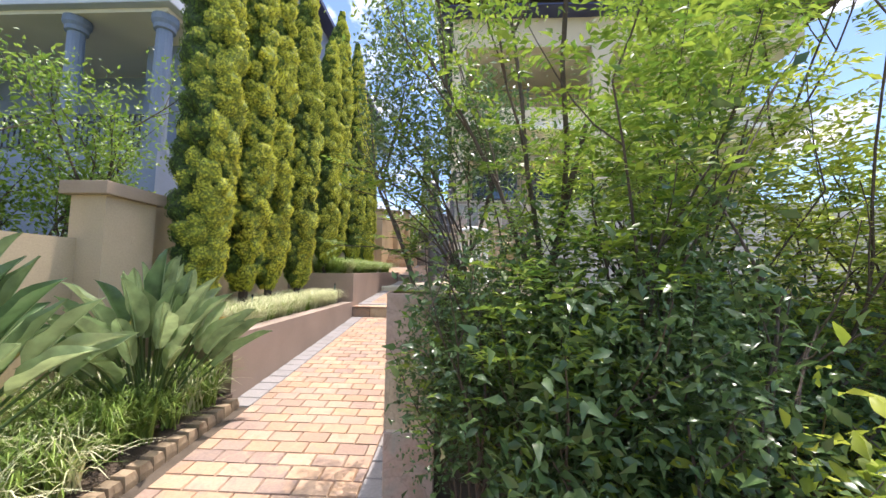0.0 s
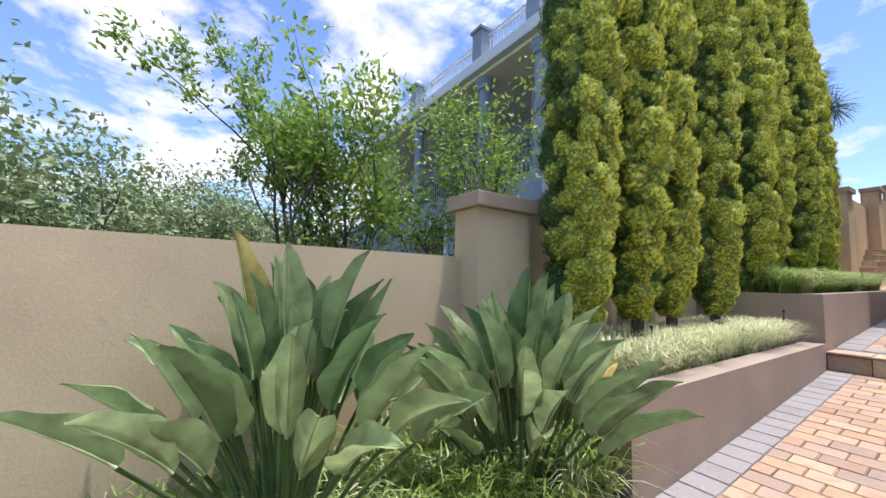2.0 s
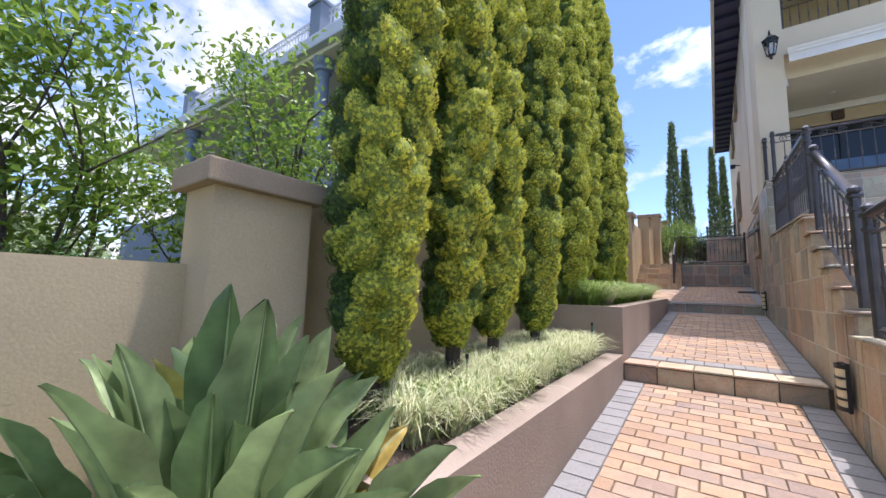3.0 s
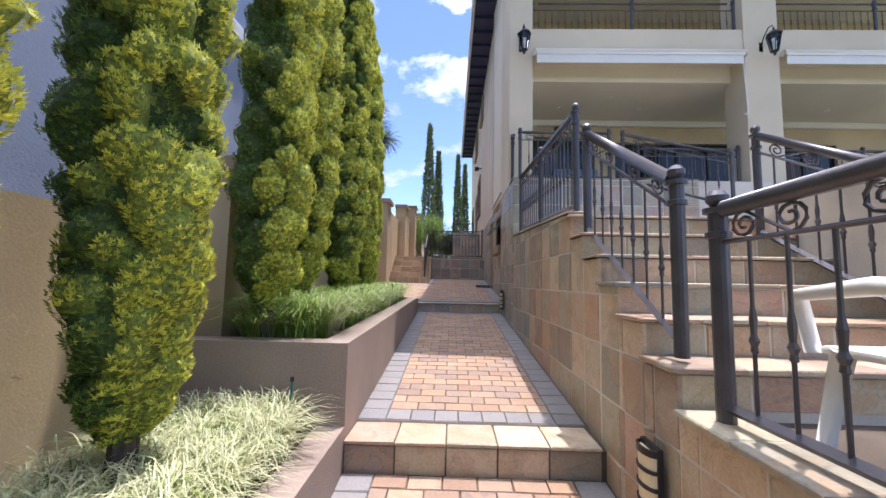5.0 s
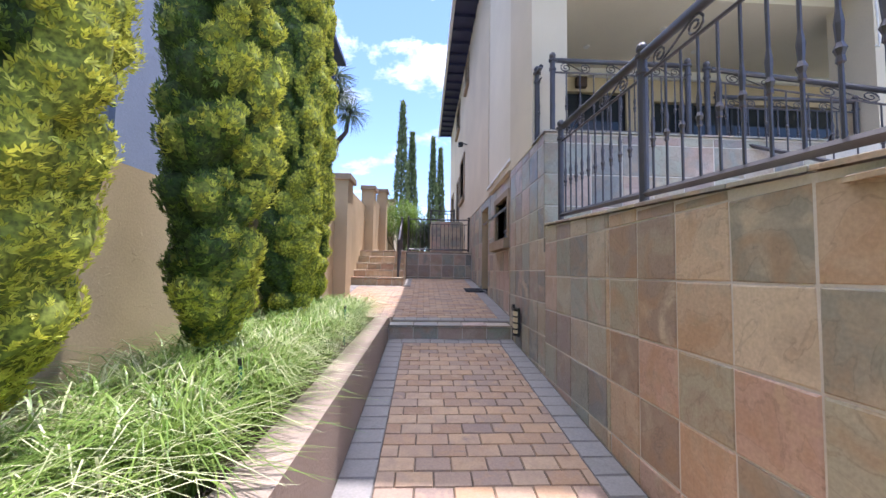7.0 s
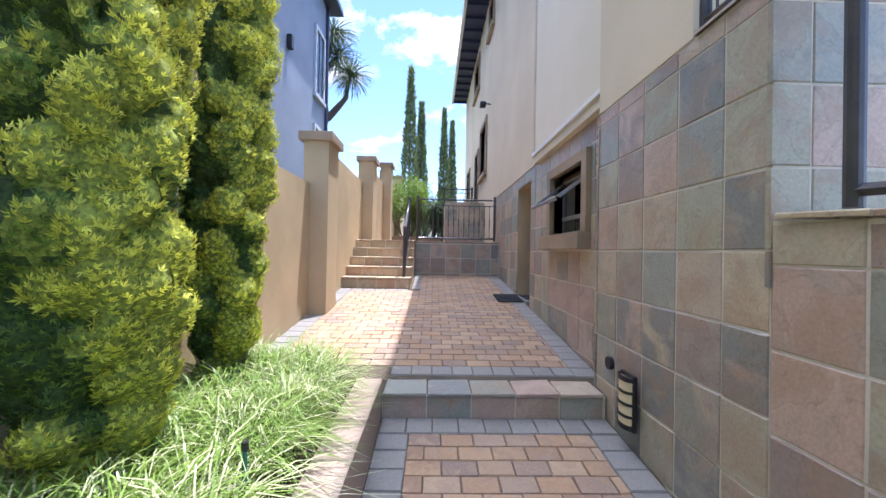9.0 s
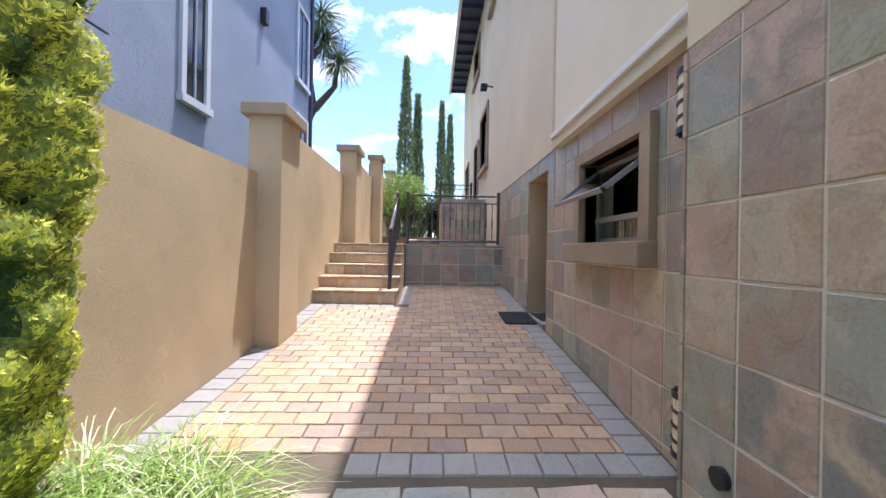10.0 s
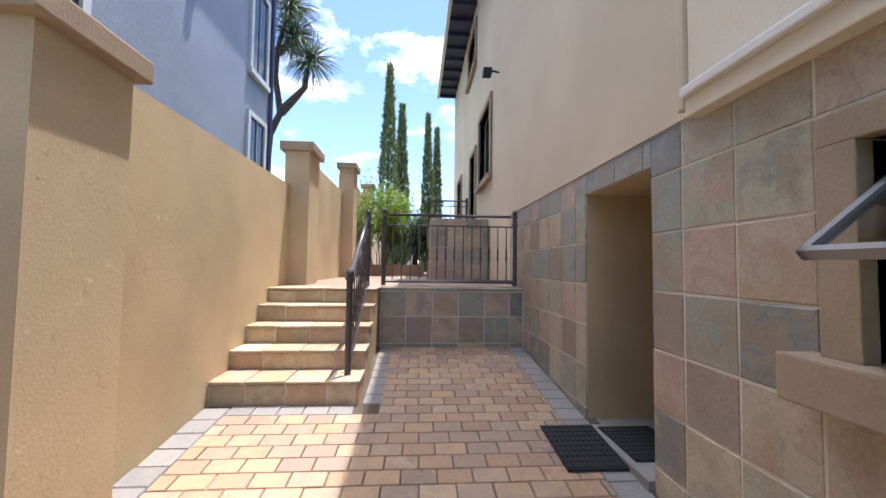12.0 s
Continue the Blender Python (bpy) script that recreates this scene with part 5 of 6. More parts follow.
def leafy(name, label, category, at, stems, length, rad, forks, leaf, per, clump, mat, seed, group="", lean=0.35, compound=False, up=0.3, droop=0.15, width=0.42):
    """A shrub or tree: limbs, then leaves in clumps about the twig ends."""
    rs = random.Random(seed)
    t = empty(name, label, category, group, at)
    out, tips = [], []
    for i in range(stems):
        a = i * math.tau / max(stems, 1) + rs.uniform(-0.5, 0.5)
        hd = (math.cos(a) * lean, math.sin(a) * lean, 1)
        grow(rs, (math.cos(a) * 0.06 * stems ** 0.5, math.sin(a) * 0.06 * stems ** 0.5, -0.05), hd, length * rs.uniform(0.8, 1.15), rad, forks, out, tips)
    big = out[:stems]
    limbs(t, big, "trunk" if category == "tree" else "stem")
    bm = bmesh.new()
    for pts, r in out[stems:]:
        tube(bm, pts, r, 5)
    part("twig", bm, BARK, t)["kind"] = "stuff"
    T = np.array([list(p) for p, _ in tips])
    D = np.array([list(d) for _, d in tips])
    n = len(T) * per
    if compound:
        # leaf sprays: leaflets in two rows along short rachises
        k = 9
        m = len(T) * max(1, per // k)
        root = np.repeat(T, max(1, per // k), 0) + rng.normal(scale=clump * 0.6, size=(m, 3))
        dr = unit(np.repeat(D, max(1, per // k), 0) * 0.5 + rng.normal(size=(m, 3)) * np.array([1, 1, 0.45]))
        sd = unit(np.cross(dr, np.array([0, 0, 1.0])))
        base, along = [], []
        for j in range(k):
            s = (j // 2 + 1) / (k // 2 + 1)
            sg = 0 if j == k - 1 else (1 if j % 2 else -1)
            base.append(root + dr * (s * leaf * 2.6))
            along.append(dr * (1.0 if sg == 0 else 0.55) + sd * sg)
        base, along = np.concatenate(base), np.concatenate(along)
        nor = unit(np.array([0, 0, 1.0]) + rng.normal(scale=0.35, size=base.shape))
    else:
        base = np.repeat(T, per, 0) + rng.normal(scale=clump, size=(n, 3))
        along = np.repeat(D, per, 0) * up + rng.normal(size=(n, 3)) * np.array([1, 1, 0.7])
        nor = unit(np.array([0, 0, 0.9]) + rng.normal(scale=0.6, size=(n, 3)))
    w = base + np.array(at)
    keep = np.ones(len(base), bool) if at[0] < -1 or at[1] > 5 else (w[:, 1] > 0.85) & (w[:, 0] > np.where(w[:, 2] > 1.7, -0.75, -0.08 - 0.13 * w[:, 1])) & ((w[:, 1] > 1.55) | (w[:, 0] > 0.0) | (w[:, 2] < 1.2))
    if name in ("nandina_shrub", "broadleaf_shrub"):
        keep &= (w[:, 0] < 0.95) | (w[:, 1] > 1.55)
    base, along, nor = base[keep], along[keep], nor[keep]
    L = leaf * rng.uniform(0.65, 1.25, len(base))
    leaf_part("leaves" if category != "tree" else "crown", leaf_mesh("leaves", base, along, nor, L, L * width, 0.15, droop, compound or leaf < 0.06 or leaf > 0.11), mat, t, kind="stuff")
    return t


# shrub bed beside and behind the landing wall
thing("shrub_bed", prism(bmesh.new(), -0.30, 14, [(0.95, -1.2), (2.2, -1.2), (2.2, 0.05), (0.95, 0.0)]), SOIL, "dark soil below the shrubs", "soil", kind="structure")
SH = "shrubs by the landing wall"
NL = "tall nandina with fine bright green divided leaves"
# nandinas beyond x 1.7 get the leaf colour with sunlight painted in
for i, (x, y, ln) in enumerate(((0.55, 1.75, 1.35), (1.15, 1.85, 1.4), (1.8, 2.1, 1.3), (2.55, 2.1, 1.25), (3.2, 2.1, 1.3), (1.5, 2.6, 1.6))):
    leafy("nandina_shrub", NL, "shrub", (x, y, 0.0 if y < 2.2 else 1.3), 5, ln * (1 if y < 2.2 else 0.75), 0.015, 2, 0.055, 126, 0.20, NANDINALIT if x > 1.7 else NANDINA, 20 + i, SH, 0.22, True, droop=0.1, width=0.36)
# bush 3 gets the lighter nandina green to look better lit
for i, (x, y, ln) in enumerate(((0.62, 1.5, 0.75), (1.0, 1.6, 0.6), (1.75, 2.0, 0.5), (2.9, 2.0, 0.5), (0.45, 1.9, 0.8), (1.0, 2.05, 1.05), (1.5, 2.1, 0.95))):
    leafy("broadleaf_shrub", "dark glossy broad-leaved shrub in the shaded bed", "shrub", (x, y, 0.0), 6, ln, 0.016, 2, 0.055, 52, 0.12, SHRUBDARK if i != 3 else NANDINA, 40 + i, SH, 0.28, droop=0.2, width=0.45)
leafy("slender_tree", "slender grey-stemmed small tree with tiny leaves", "tree", (0.10, 2.0, 0.02), 1, 2.3, 0.03, 3, 0.042, 110, 0.16, NANDINA, 61, "", 0.06, droop=0.1)
leafy("slender_tree", "slender leaning small tree with sparse tiny leaves", "tree", (-0.20, 2.5, 1.3), 2, 1.15, 0.02, 3, 0.042, 115, 0.15, SHRUBDARK, 62, "", 0.35, droop=0.1)
leafy("fine_shrub", "fine-leaved shrub hanging over the landing wall", "shrub", (0.22, 1.8, 0.05), 7, 0.72, 0.012, 2, 0.028, 90, 0.09, SHRUBDARK, 63, SH, 0.3, droop=0.15)
leafy("low_shrub", "low bright yellow-green ground cover shrub", "shrub", (1.40, 1.20, 0.0), 9, 0.66, 0.010, 1, 0.06, 60, 0.10, NANDINALIT, 64, SH, 0.8, droop=0.1, width=0.5)
leafy("low_shrub", "low bright yellow-green ground cover shrub", "shrub", (2.00, 1.25, 0.0), 9, 0.66, 0.010, 1, 0.06, 60, 0.10, NANDINALIT, 65, SH, 0.8, droop=0.1, width=0.5)


def overhanging_shrub(root, tips, seed):
    """Thin stems that lean out from one root, with sprays of leaflets along their ends."""
    t = empty("overhanging_shrub", "nandina stems with bright leaf sprays leaning over the path", "shrub", SH, root)
    rs = random.Random(seed)
    o = Vector(root)
    base, along = [], []
    for tip in tips:
        e = Vector(tip) - o
        bend = Vector((e.x * 0.25, e.y * 0.3, e.z * 0.75 + 0.12))
        pts = [bend * (2 * u * (1 - u)) + e * (u * u) for u in (0, 0.2, 0.4, 0.6, 0.8, 1.0)]
        part("stem", tube(bmesh.new(), pts, [0.009, 0.008, 0.006, 0.005, 0.004, 0.002], 6), BARK, t)
        for k in range(13):
            u = rs.uniform(0.5, 1.0)
            p = bend * (2 * u * (1 - u)) + e * (u * u)
            d = (e.normalized() * 0.6 + Vector((rs.gauss(0, 1), rs.gauss(0, 1), rs.gauss(0, 0.5)))).normalized()
            side = d.cross(Vector((0, 0, 1))).normalized()
            for j in range(7):
                sg = 0 if j == 6 else (1 if j % 2 else -1)
                base.append(tuple(p + d * (0.03 + 0.028 * (j // 2))))
                along.append(tuple(d * (1 if sg == 0 else 0.6) + side * sg * 0.8))
    base = np.array(base)
    nor = unit(np.array([0, 0, 1.0]) + rng.normal(scale=0.35, size=base.shape))
    leaf_part("leaves", leaf_mesh("leaves", base, np.array(along), nor, rng.uniform(0.04, 0.07, len(base)), 0.02, 0.15, 0.15), NANDINA, t, kind="stuff")


overhanging_shrub((0.02, 2.5, 1.29), ((-0.80, 2.32, 1.62), (-0.74, 2.28, 1.98), (-0.84, 2.5, 2.2), (-0.55, 2.3, 2.05), (-0.5, 2.35, 1.6), (-0.62, 2.7, 1.85), (-0.45, 2.2, 2.35), (-0.7, 2.6, 2.45)), 5)
overhanging_shrub((0.05, 2.9, 1.29), ((-0.62, 3.0, 1.75), (-0.55, 2.9, 2.1), (-0.4, 3.1, 2.3), (-0.66, 3.3, 1.95), (-0.3, 2.8, 2.6)), 6)

# trees behind the boundary wall
leafy("garden_tree", "leafy green garden tree rising over the wall", "tree", (-5.9, 3.1, 0.0), 4, 1.8, 0.05, 3, 0.10, 40, 0.16, TREELEAF, 71, "trees over the wall", 0.2, up=1.0)
leafy("garden_tree", "leafy green garden tree beside the pillar", "tree", (-5.5, 4.9, 0.3), 3, 1.9, 0.05, 3, 0.085, 42, 0.16, TREELEAF, 72, "trees over the wall", 0.08, up=0.6)
leafy("garden_tree", "young upright tree with grey-green leaves", "tree", (-6.3, 2.5, 1.2), 2, 1.7, 0.035, 2, 0.09, 90, 0.10, TREELEAF, 73, "trees over the wall", 0.12, up=1.2)
leafy("hedge_shrub", "rounded clipped shrub behind the wall", "shrub", (-5.0, 3.9, 0.4), 8, 0.75, 0.015, 2, 0.05, 36, 0.12, SHRUBDARK, 74, "", 0.6)
leafy("hedge_shrub", "bright green shrub behind the wall", "shrub", (-5.6, 1.2, 0.3), 8, 0.75, 0.015, 2, 0.06, 36, 0.12, TREELEAF, 75, "", 0.6)
for i, (x, y, s) in enumerate(((-11, -1.0, 2.6), (-13, -3.0, 3.0), (-14.5, 1.5, 2.6), (-20, 4, 3.2), (-9.5, -3.2, 2.6), (-26, -6, 4.0), (-12.5, 4.2, 1.9), (-17, -0.5, 3.0), (-24, 1.5, 3.6))):
    leafy("distant_tree", "soft grey-green tree in the distance", "tree", (x, y, -1.2), 4, s, 0.08, 3, 0.16, 42, 0.36, FARLEAF, 80 + i, "distant trees", 0.4, width=0.5)


def palm(x, y, z, h, n, seed, name, label, length, lean=0.1, droop=0.22, mat=None):
    rs = random.Random(seed)
    p = empty(name, label, "tree", at=(x, y, z))
    top = Vector((lean * h, 0.02 * h, h))
    part("trunk", tube(bmesh.new(), [(0, 0, -0.2), (lean * h * 0.3, 0, h * 0.5), top], [0.16, 0.12, 0.10], 9), BARK, p)
    base, along = [], []
    for i in range(n):
        a, e = i * 2.4 + rs.uniform(-0.2, 0.2), rs.uniform(-0.1, 1.1)
        d = Vector((math.cos(a) * math.cos(e), math.sin(a) * math.cos(e), math.sin(e)))
        q = top.copy()
        pts = [q.copy()]
        for k in range(8):
            d = (d + Vector((0, 0, -droop * 0.6))).normalized()
            q = q + d * (length / 8)
            pts.append(q.copy())
            sd = d.cross(Vector((0, 0, 1))).normalized()
            for m in range(3):
                for sg in (-1, 1):
                    base.append(list(q - d * (length / 24 * m)))
                    along.append(list(d * 0.7 + sd * sg + Vector((0, 0, -0.35))))
        part("frond", tube(bmesh.new(), pts, [0.02 - 0.002 * k for k in range(9)], 5), STALK, p)
    nb_ = len(base)
    leaf_part("leaflets", leaf_mesh("leaflets", np.array(base), np.array(along), rand_dirs(nb_, 1.0), length * 0.22, length * 0.018, 0.1, 0.3), mat or PALMLEAF, p, kind="stuff")
    return p


palm(-16.5, 8.5, -1, 5.2, 22, 1, "palm", "distant feathery palm behind the garden trees", 1.9)


def rosette_tree(x, y, z, limbs_at, name, label, size, seed, trunk=0.12):
    """A branching tree whose limbs, each a line of points, end in rosettes of long narrow drooping leaves."""
    rs = random.Random(seed)
    t = empty(name, label, "tree", at=(x, y, z))
    base, along = [], []
    for line in limbs_at:
        n = len(line)
        part("limb", tube(bmesh.new(), line, [trunk * (1 - 0.6 * i / (n - 1)) for i in range(n)], 8), BARK, t)
        for k in range(230):
            d = Vector((rs.gauss(0, 1), rs.gauss(0, 1), rs.gauss(0.35, 0.7))).normalized()
            base.append(line[-1])
            along.append(tuple(d))
    leaf_part("leaves", leaf_mesh("leaves", np.array(base), np.array(along), np.array([[0, 0, 1.0]]) + rng.normal(scale=0.2, size=(len(base), 3)), size, size * 0.035, 0.1, 0.55), PALMLEAF, t, kind="stuff")
    return t


rosette_tree(-8.3, 31, 2, ([(0, 0, -0.3), (0.05, 0, 4.5), (0.2, 0, 6.7), (0.6, 0, 7.6), (0.35, 0, 9.2), (0.42, 0, 10.4), (0.85, 0, 12.1)], [(0.6, 0, 7.6), (1.2, 0, 8.3), (1.55, 0.1, 8.8), (1.73, 0.1, 9.9)], [(0.42, 0, 10.2), (0.7, 0.2, 10.6), (1.0, 0.2, 11.0)]), "dragon_tree", "tall bare-limbed tree with drooping spiky leaf rosettes", 1.25, 4, 0.2)
rosette_tree(-2.0, 28.6, 3.2, ([(0, 0, -0.1), (0.02, 0, 0.6), (0, 0, 1.3)], [(0.02, 0, 0.4), (0.2, 0.1, 0.7), (0.35, 0.2, 1.0)]), "yucca", "spiky yucca on the upper terrace", 0.95, 6)
leafy("terrace_bush", "dense green bush at the end of the terrace", "shrub", (-3.2, 27.8, 3.3), 8, 1.4, 0.02, 2, 0.09, 60, 0.18, TREELEAF, 90, "", 0.5)
leafy("terrace_bush", "green flowering bush at the end of the terrace", "shrub", (-2.5, 28.6, 3.3), 7, 1.1, 0.02, 2, 0.09, 60, 0.16, SHRUBDARK, 91, "", 0.5)
leafy("terrace_bush", "bright bush beyond the terrace", "shrub", (-1.4, 30.0, 3.3), 7, 1.1, 0.02, 2, 0.09, 40, 0.18, TREELEAF, 92, "", 0.5)
for i, (x, y, top, r) in enumerate(((-4.0, 41, 17.2, 0.75), (-3.15, 42, 14.8, 0.6), (-1.15, 47, 16.3, 0.55), (-0.3, 48.5, 15.6, 0.55))):
    c = empty("far_cypress", "tall dark pencil cypress in the distance", "tree", "distant cypresses", (x, y, 2.0))
    h = top - 2
    part("trunk", tube(bmesh.new(), [(0, 0, -0.2), (0, 0, h * 0.9)], [0.15, 0.02], 7), BARK, c)
    n = 4200
    zc = h * (0.04 + 0.96 * rng.uniform(0, 1, n))
    ac = rng.uniform(0, math.tau, n)
    t = zc / h
    rc = r * np.clip(t * 6, 0, 1) * (np.clip(1 - t, 0, 1) * 1.35) ** 0.75 * (1 + 0.16 * np.sin(zc * 3 + ac * 3)) * rng.uniform(0.55, 1.0, n)
    b = np.stack([rc * np.cos(ac), rc * np.sin(ac), zc], 1)
    d = unit(np.stack([np.cos(ac), np.sin(ac), np.full(n, 1.6)], 1) + rng.normal(scale=0.35, size=(n, 3)))
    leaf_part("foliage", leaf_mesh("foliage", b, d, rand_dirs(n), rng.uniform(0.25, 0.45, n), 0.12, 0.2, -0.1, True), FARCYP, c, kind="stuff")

# sprinkler risers in the planters
for x, y, z, h in ((-2.78, 8.2, 0.82, 0.42), (-3.05, 5.4, 0.76, 0.35), (-2.9, 8.95, 1.43, 0.38), (-2.8, 10.3, 1.46, 0.4), (-2.75, 12.6, 1.5, 0.42)):
    sp = empty("sprinkler", "slim green plastic sprinkler riser in the planter", "sprinkler", "sprinkler risers", (x, y, z))
    part("riser", tube(bmesh.new(), [(0, 0, -0.05), (0, 0, h)], 0.010, 8), material("teal_plastic", (0.03, 0.16, 0.15), 0.5, 0.2, 10, 80, 0.1) if "teal_plastic" not in bpy.data.materials else bpy.data.materials["teal_plastic"], sp)
    part("head", tube(bmesh.new(), [(0, 0, h), (0, 0, h + 0.035)], 0.015, 8), BLACK, sp)

# ---- slate, pavers and kerbs, piece by piece ----
def slab_mesh(name, w, h, t, seed, mat, chamfer=0.007, rough=0.004):
    """A slab centred on its face: w by h, t thick, the worn face towards +z."""
    r = random.Random(seed)
    j = lambda s: r.uniform(-s, s)
    v = []
    for z, inset, jit in ((0, 0.0, 0.0), (t * 0.75, 0.0, rough * 0.5), (t, chamfer, rough)):
        for sx, sy in ((-1, -1), (1, -1), (1, 1), (-1, 1)):
            v.append((sx * (w / 2 - inset) + j(jit), sy * (h / 2 - inset) + j(jit), z + j(jit * 0.6)))
    v.append((j(w * 0.1), j(h * 0.1), t + j(rough * 0.6)))
    f = []
    for k in (0, 4):
        for i in range(4):
            f.append((k + i, k + (i + 1) % 4, k + 4 + (i + 1) % 4, k + 4 + i))
    for i in range(4):
        f.append((8 + i, 8 + (i + 1) % 4, 12))
    d = bpy.data.meshes.new(name)
    d.from_pydata(v, [], f)
    d.materials.append(mat)
    return d


class Slabs:
    def __init__(self, name, w, h, t, mat, n=6, chamfer=0.007, rough=0.004):
        self.name, self.w, self.h = name, w, h
        self.kinds = [slab_mesh(name, w, h, t, i * 7 + int(w * 1000), mat, chamfer, rough) for i in range(n)]
        self.r = random.Random(int(w * 977))

    def put(self, parent, centre, right, up, w=None, h=None, shift=0.0):
        right, up = Vector(right).normalized(), Vector(up).normalized()
        out = right.cross(up)
        ob = new(self.name, self.r.choice(self.kinds))
        sx, sy = (w or self.w) / self.w, (h or self.h) / self.h
        flip = self.r.choice((1, -1))
        m = Matrix.Identity(4)
        for i in range(3):
            m[i][0], m[i][1], m[i][2] = right[i] * flip * sx, up[i] * flip * sy, out[i]
        ob.matrix_world = Matrix.Translation(Vector(centre) + out * shift) @ m
        ob.parent = parent
        return ob


P = 0.392  # slate pitch
GAP = 0.010
TILE = Slabs("tile", P - GAP, P - GAP, 0.026, SLATE, 8, 0.007, 0.0042)
TILEG = Slabs("tile", P - GAP + 0.0001, P - GAP, 0.026, SLATEGREY, 8, 0.006, 0.0036)
jig = random.Random(4)


def clad_x(parent, xcore, y0, y1, bottom, top, yref, zref, kind, holes=()):
    """Slate on a wall whose face looks to -x; bottom and top are functions of y."""
    i0, i1 = math.floor((y0 - yref) / P), math.ceil((y1 - yref) / P)
    for i in range(i0, i1):
        a, b = max(y0, yref + i * P) + GAP / 2, min(y1, yref + (i + 1) * P) - GAP / 2
        if b - a < 0.03:
            continue
        lo, hi = bottom((a + b) / 2), min(top(a), top(b))
        for k in range(math.floor((lo - zref) / P), math.ceil((hi - zref) / P)):
            c, d = zref + k * P + GAP / 2, min(hi, zref + (k + 1) * P - GAP / 2)
            pieces = [(a, b, c, d)]
            for h in holes:
                nxt = []
                for (p, q, u, v) in pieces:
                    if q <= h[0] or p >= h[1] or v <= h[2] or u >= h[3]:
                        nxt.append((p, q, u, v))
                        continue
                    if p < h[0]:
                        nxt.append((p, h[0], u, v))
                    if q > h[1]:
                        nxt.append((h[1], q, u, v))
                    p2, q2 = max(p, h[0]), min(q, h[1])
                    if u < h[2]:
                        nxt.append((p2, q2, u, h[2]))
                    if v > h[3]:
                        nxt.append((p2, q2, h[3], v))
                pieces = nxt
            for (p, q, u, v) in pieces:
                if q - p > 0.025 and v - u > 0.025:
                    kind.put(parent, (xcore, (p + q) / 2, (u + v) / 2), (0, -1, 0), (0, 0, 1), q - p, v - u, -0.0205 + jig.uniform(-0.0018, 0.0018))


def clad_y(parent, ycore, x0, x1, z0, z1, xref, zref, kind):
    """Slate on a wall whose face looks to -y."""
    for i in range(math.floor((x0 - xref) / P), math.ceil((x1 - xref) / P)):
        a, b = max(x0, xref + i * P) + GAP / 2, min(x1, xref + (i + 1) * P) - GAP / 2
        for k in range(math.floor((z0 - zref) / P), math.ceil((z1 - zref) / P)):
            c, d = max(z0, zref + k * P) + GAP / 2, min(z1, zref + (k + 1) * P) - GAP / 2
            if b - a > 0.03 and d - c > 0.03:
                kind.put(parent, ((a + b) / 2, ycore, (c + d) / 2), (1, 0, 0), (0, 0, 1), b - a, d - c, -0.0205 + jig.uniform(-0.0018, 0.0018))


def clad_top(parent, x0, x1, y0, y1, z, xref, kind, slope=0.0, w=None):
    w = w or P
    for i in range(math.floor((x0 - xref) / w), math.ceil((x1 - xref) / w)):
        a, b = max(x0, xref + i * w) + GAP / 2, min(x1, xref + (i + 1) * w) - GAP / 2
        if b - a > 0.03:
            kind.put(parent, ((a + b) / 2, (y0 + y1) / 2, z + slope * (y1 - y0) / 2), (1, 0, 0), (0, 1, slope), b - a, (y1 - y0) - GAP, -0.022)


ob = bpy.data.objects
XC = WR + CORE
low_top = lambda y: 1.34
clad_x(ob["wall_landing"], XC, 2.2, 7.42, lambda y: level(y) - 0.25, low_top, 10.01, 2.32 - 10 * P, TILE)
clad_y(ob["wall_landing"], 2.2, WR, WR + 0.3, -0.6, 1.34, WR, 1.34, TILEG)
stair = ob["stair_core"]
for i in range(6):
    y0, y1 = STEP_Y[i], STEP_Y[i] + 0.35 if i < 5 else 9.5
    zz = STEP_Z[i]
    zlow = STEP_Z[i - 1] if i else 1.35
    clad_x(stair, XC, y0, min(y1, 9.22), lambda y: level(y) - 0.25, lambda y, t=zz: t - 0.03, 10.01, 2.32 - 10 * P, TILE)
    clad_y(stair, y0 + 0.02, WR + 0.02, 1.5, zlow, zz - 0.03, WR + 0.02, zlow, TILE)
    clad_top(stair, WR - 0.02, 1.5, y0 - 0.02, y1, zz, WR - 0.02, TILE)
wall_top = lambda y: 2.72 + (y - 9.22) * 0.0571
clad_x(ob["wall_path_east"], XC, 9.22, 11.24, lambda y: level(y) - 0.25, lambda y: wall_top(y) - 0.005, 10.01, 2.32 - 10 * P, TILE)
clad_x(ob["wall_path_east"], XC, 11.24, 12.754, lambda y: level(y) - 0.25, lambda y: wall_top(y) - 0.005, 10.01, 2.32 - 10 * P, TILEG)
for i in range(9):
    ya = 9.22 + i * 0.389
    TILE.put(ob["wall_path_east"], (WR + 0.143, ya + 0.195, wall_top(ya + 0.195) + 0.004), (1, 0, 0), (0, 1, 0.057), 0.30, 0.38, 0)
for i in range(13):
    TILE.put(ob["wall_landing"], (WR + 0.13, 2.4 + i * 0.4, 1.345), (1, 0, 0), (0, 1, 0), 0.32, 0.39, 0)
clad_x(ob["terrace_house"], XC, 12.754, 14.60, lambda y: level(y) - 0.25, lambda y: 4.06, 13.83, 3.17 - 8 * P, TILEG)
clad_y(ob["terrace_house"], 12.754, WR, 3.2, 2.6, 4.06, WR + 0.2, 3.17 - 8 * P, TILEG)
clad_y(ob["terrace_house"], 14.60, WR, HW, 1.4, 4.06, WR, 3.17 - 8 * P, TILEG)
clad_top(ob["terrace_house"], WR - 0.01, 3.2, 12.715, 13.28, 4.10, WR - 0.01, TILEG)
hx = HW + CORE
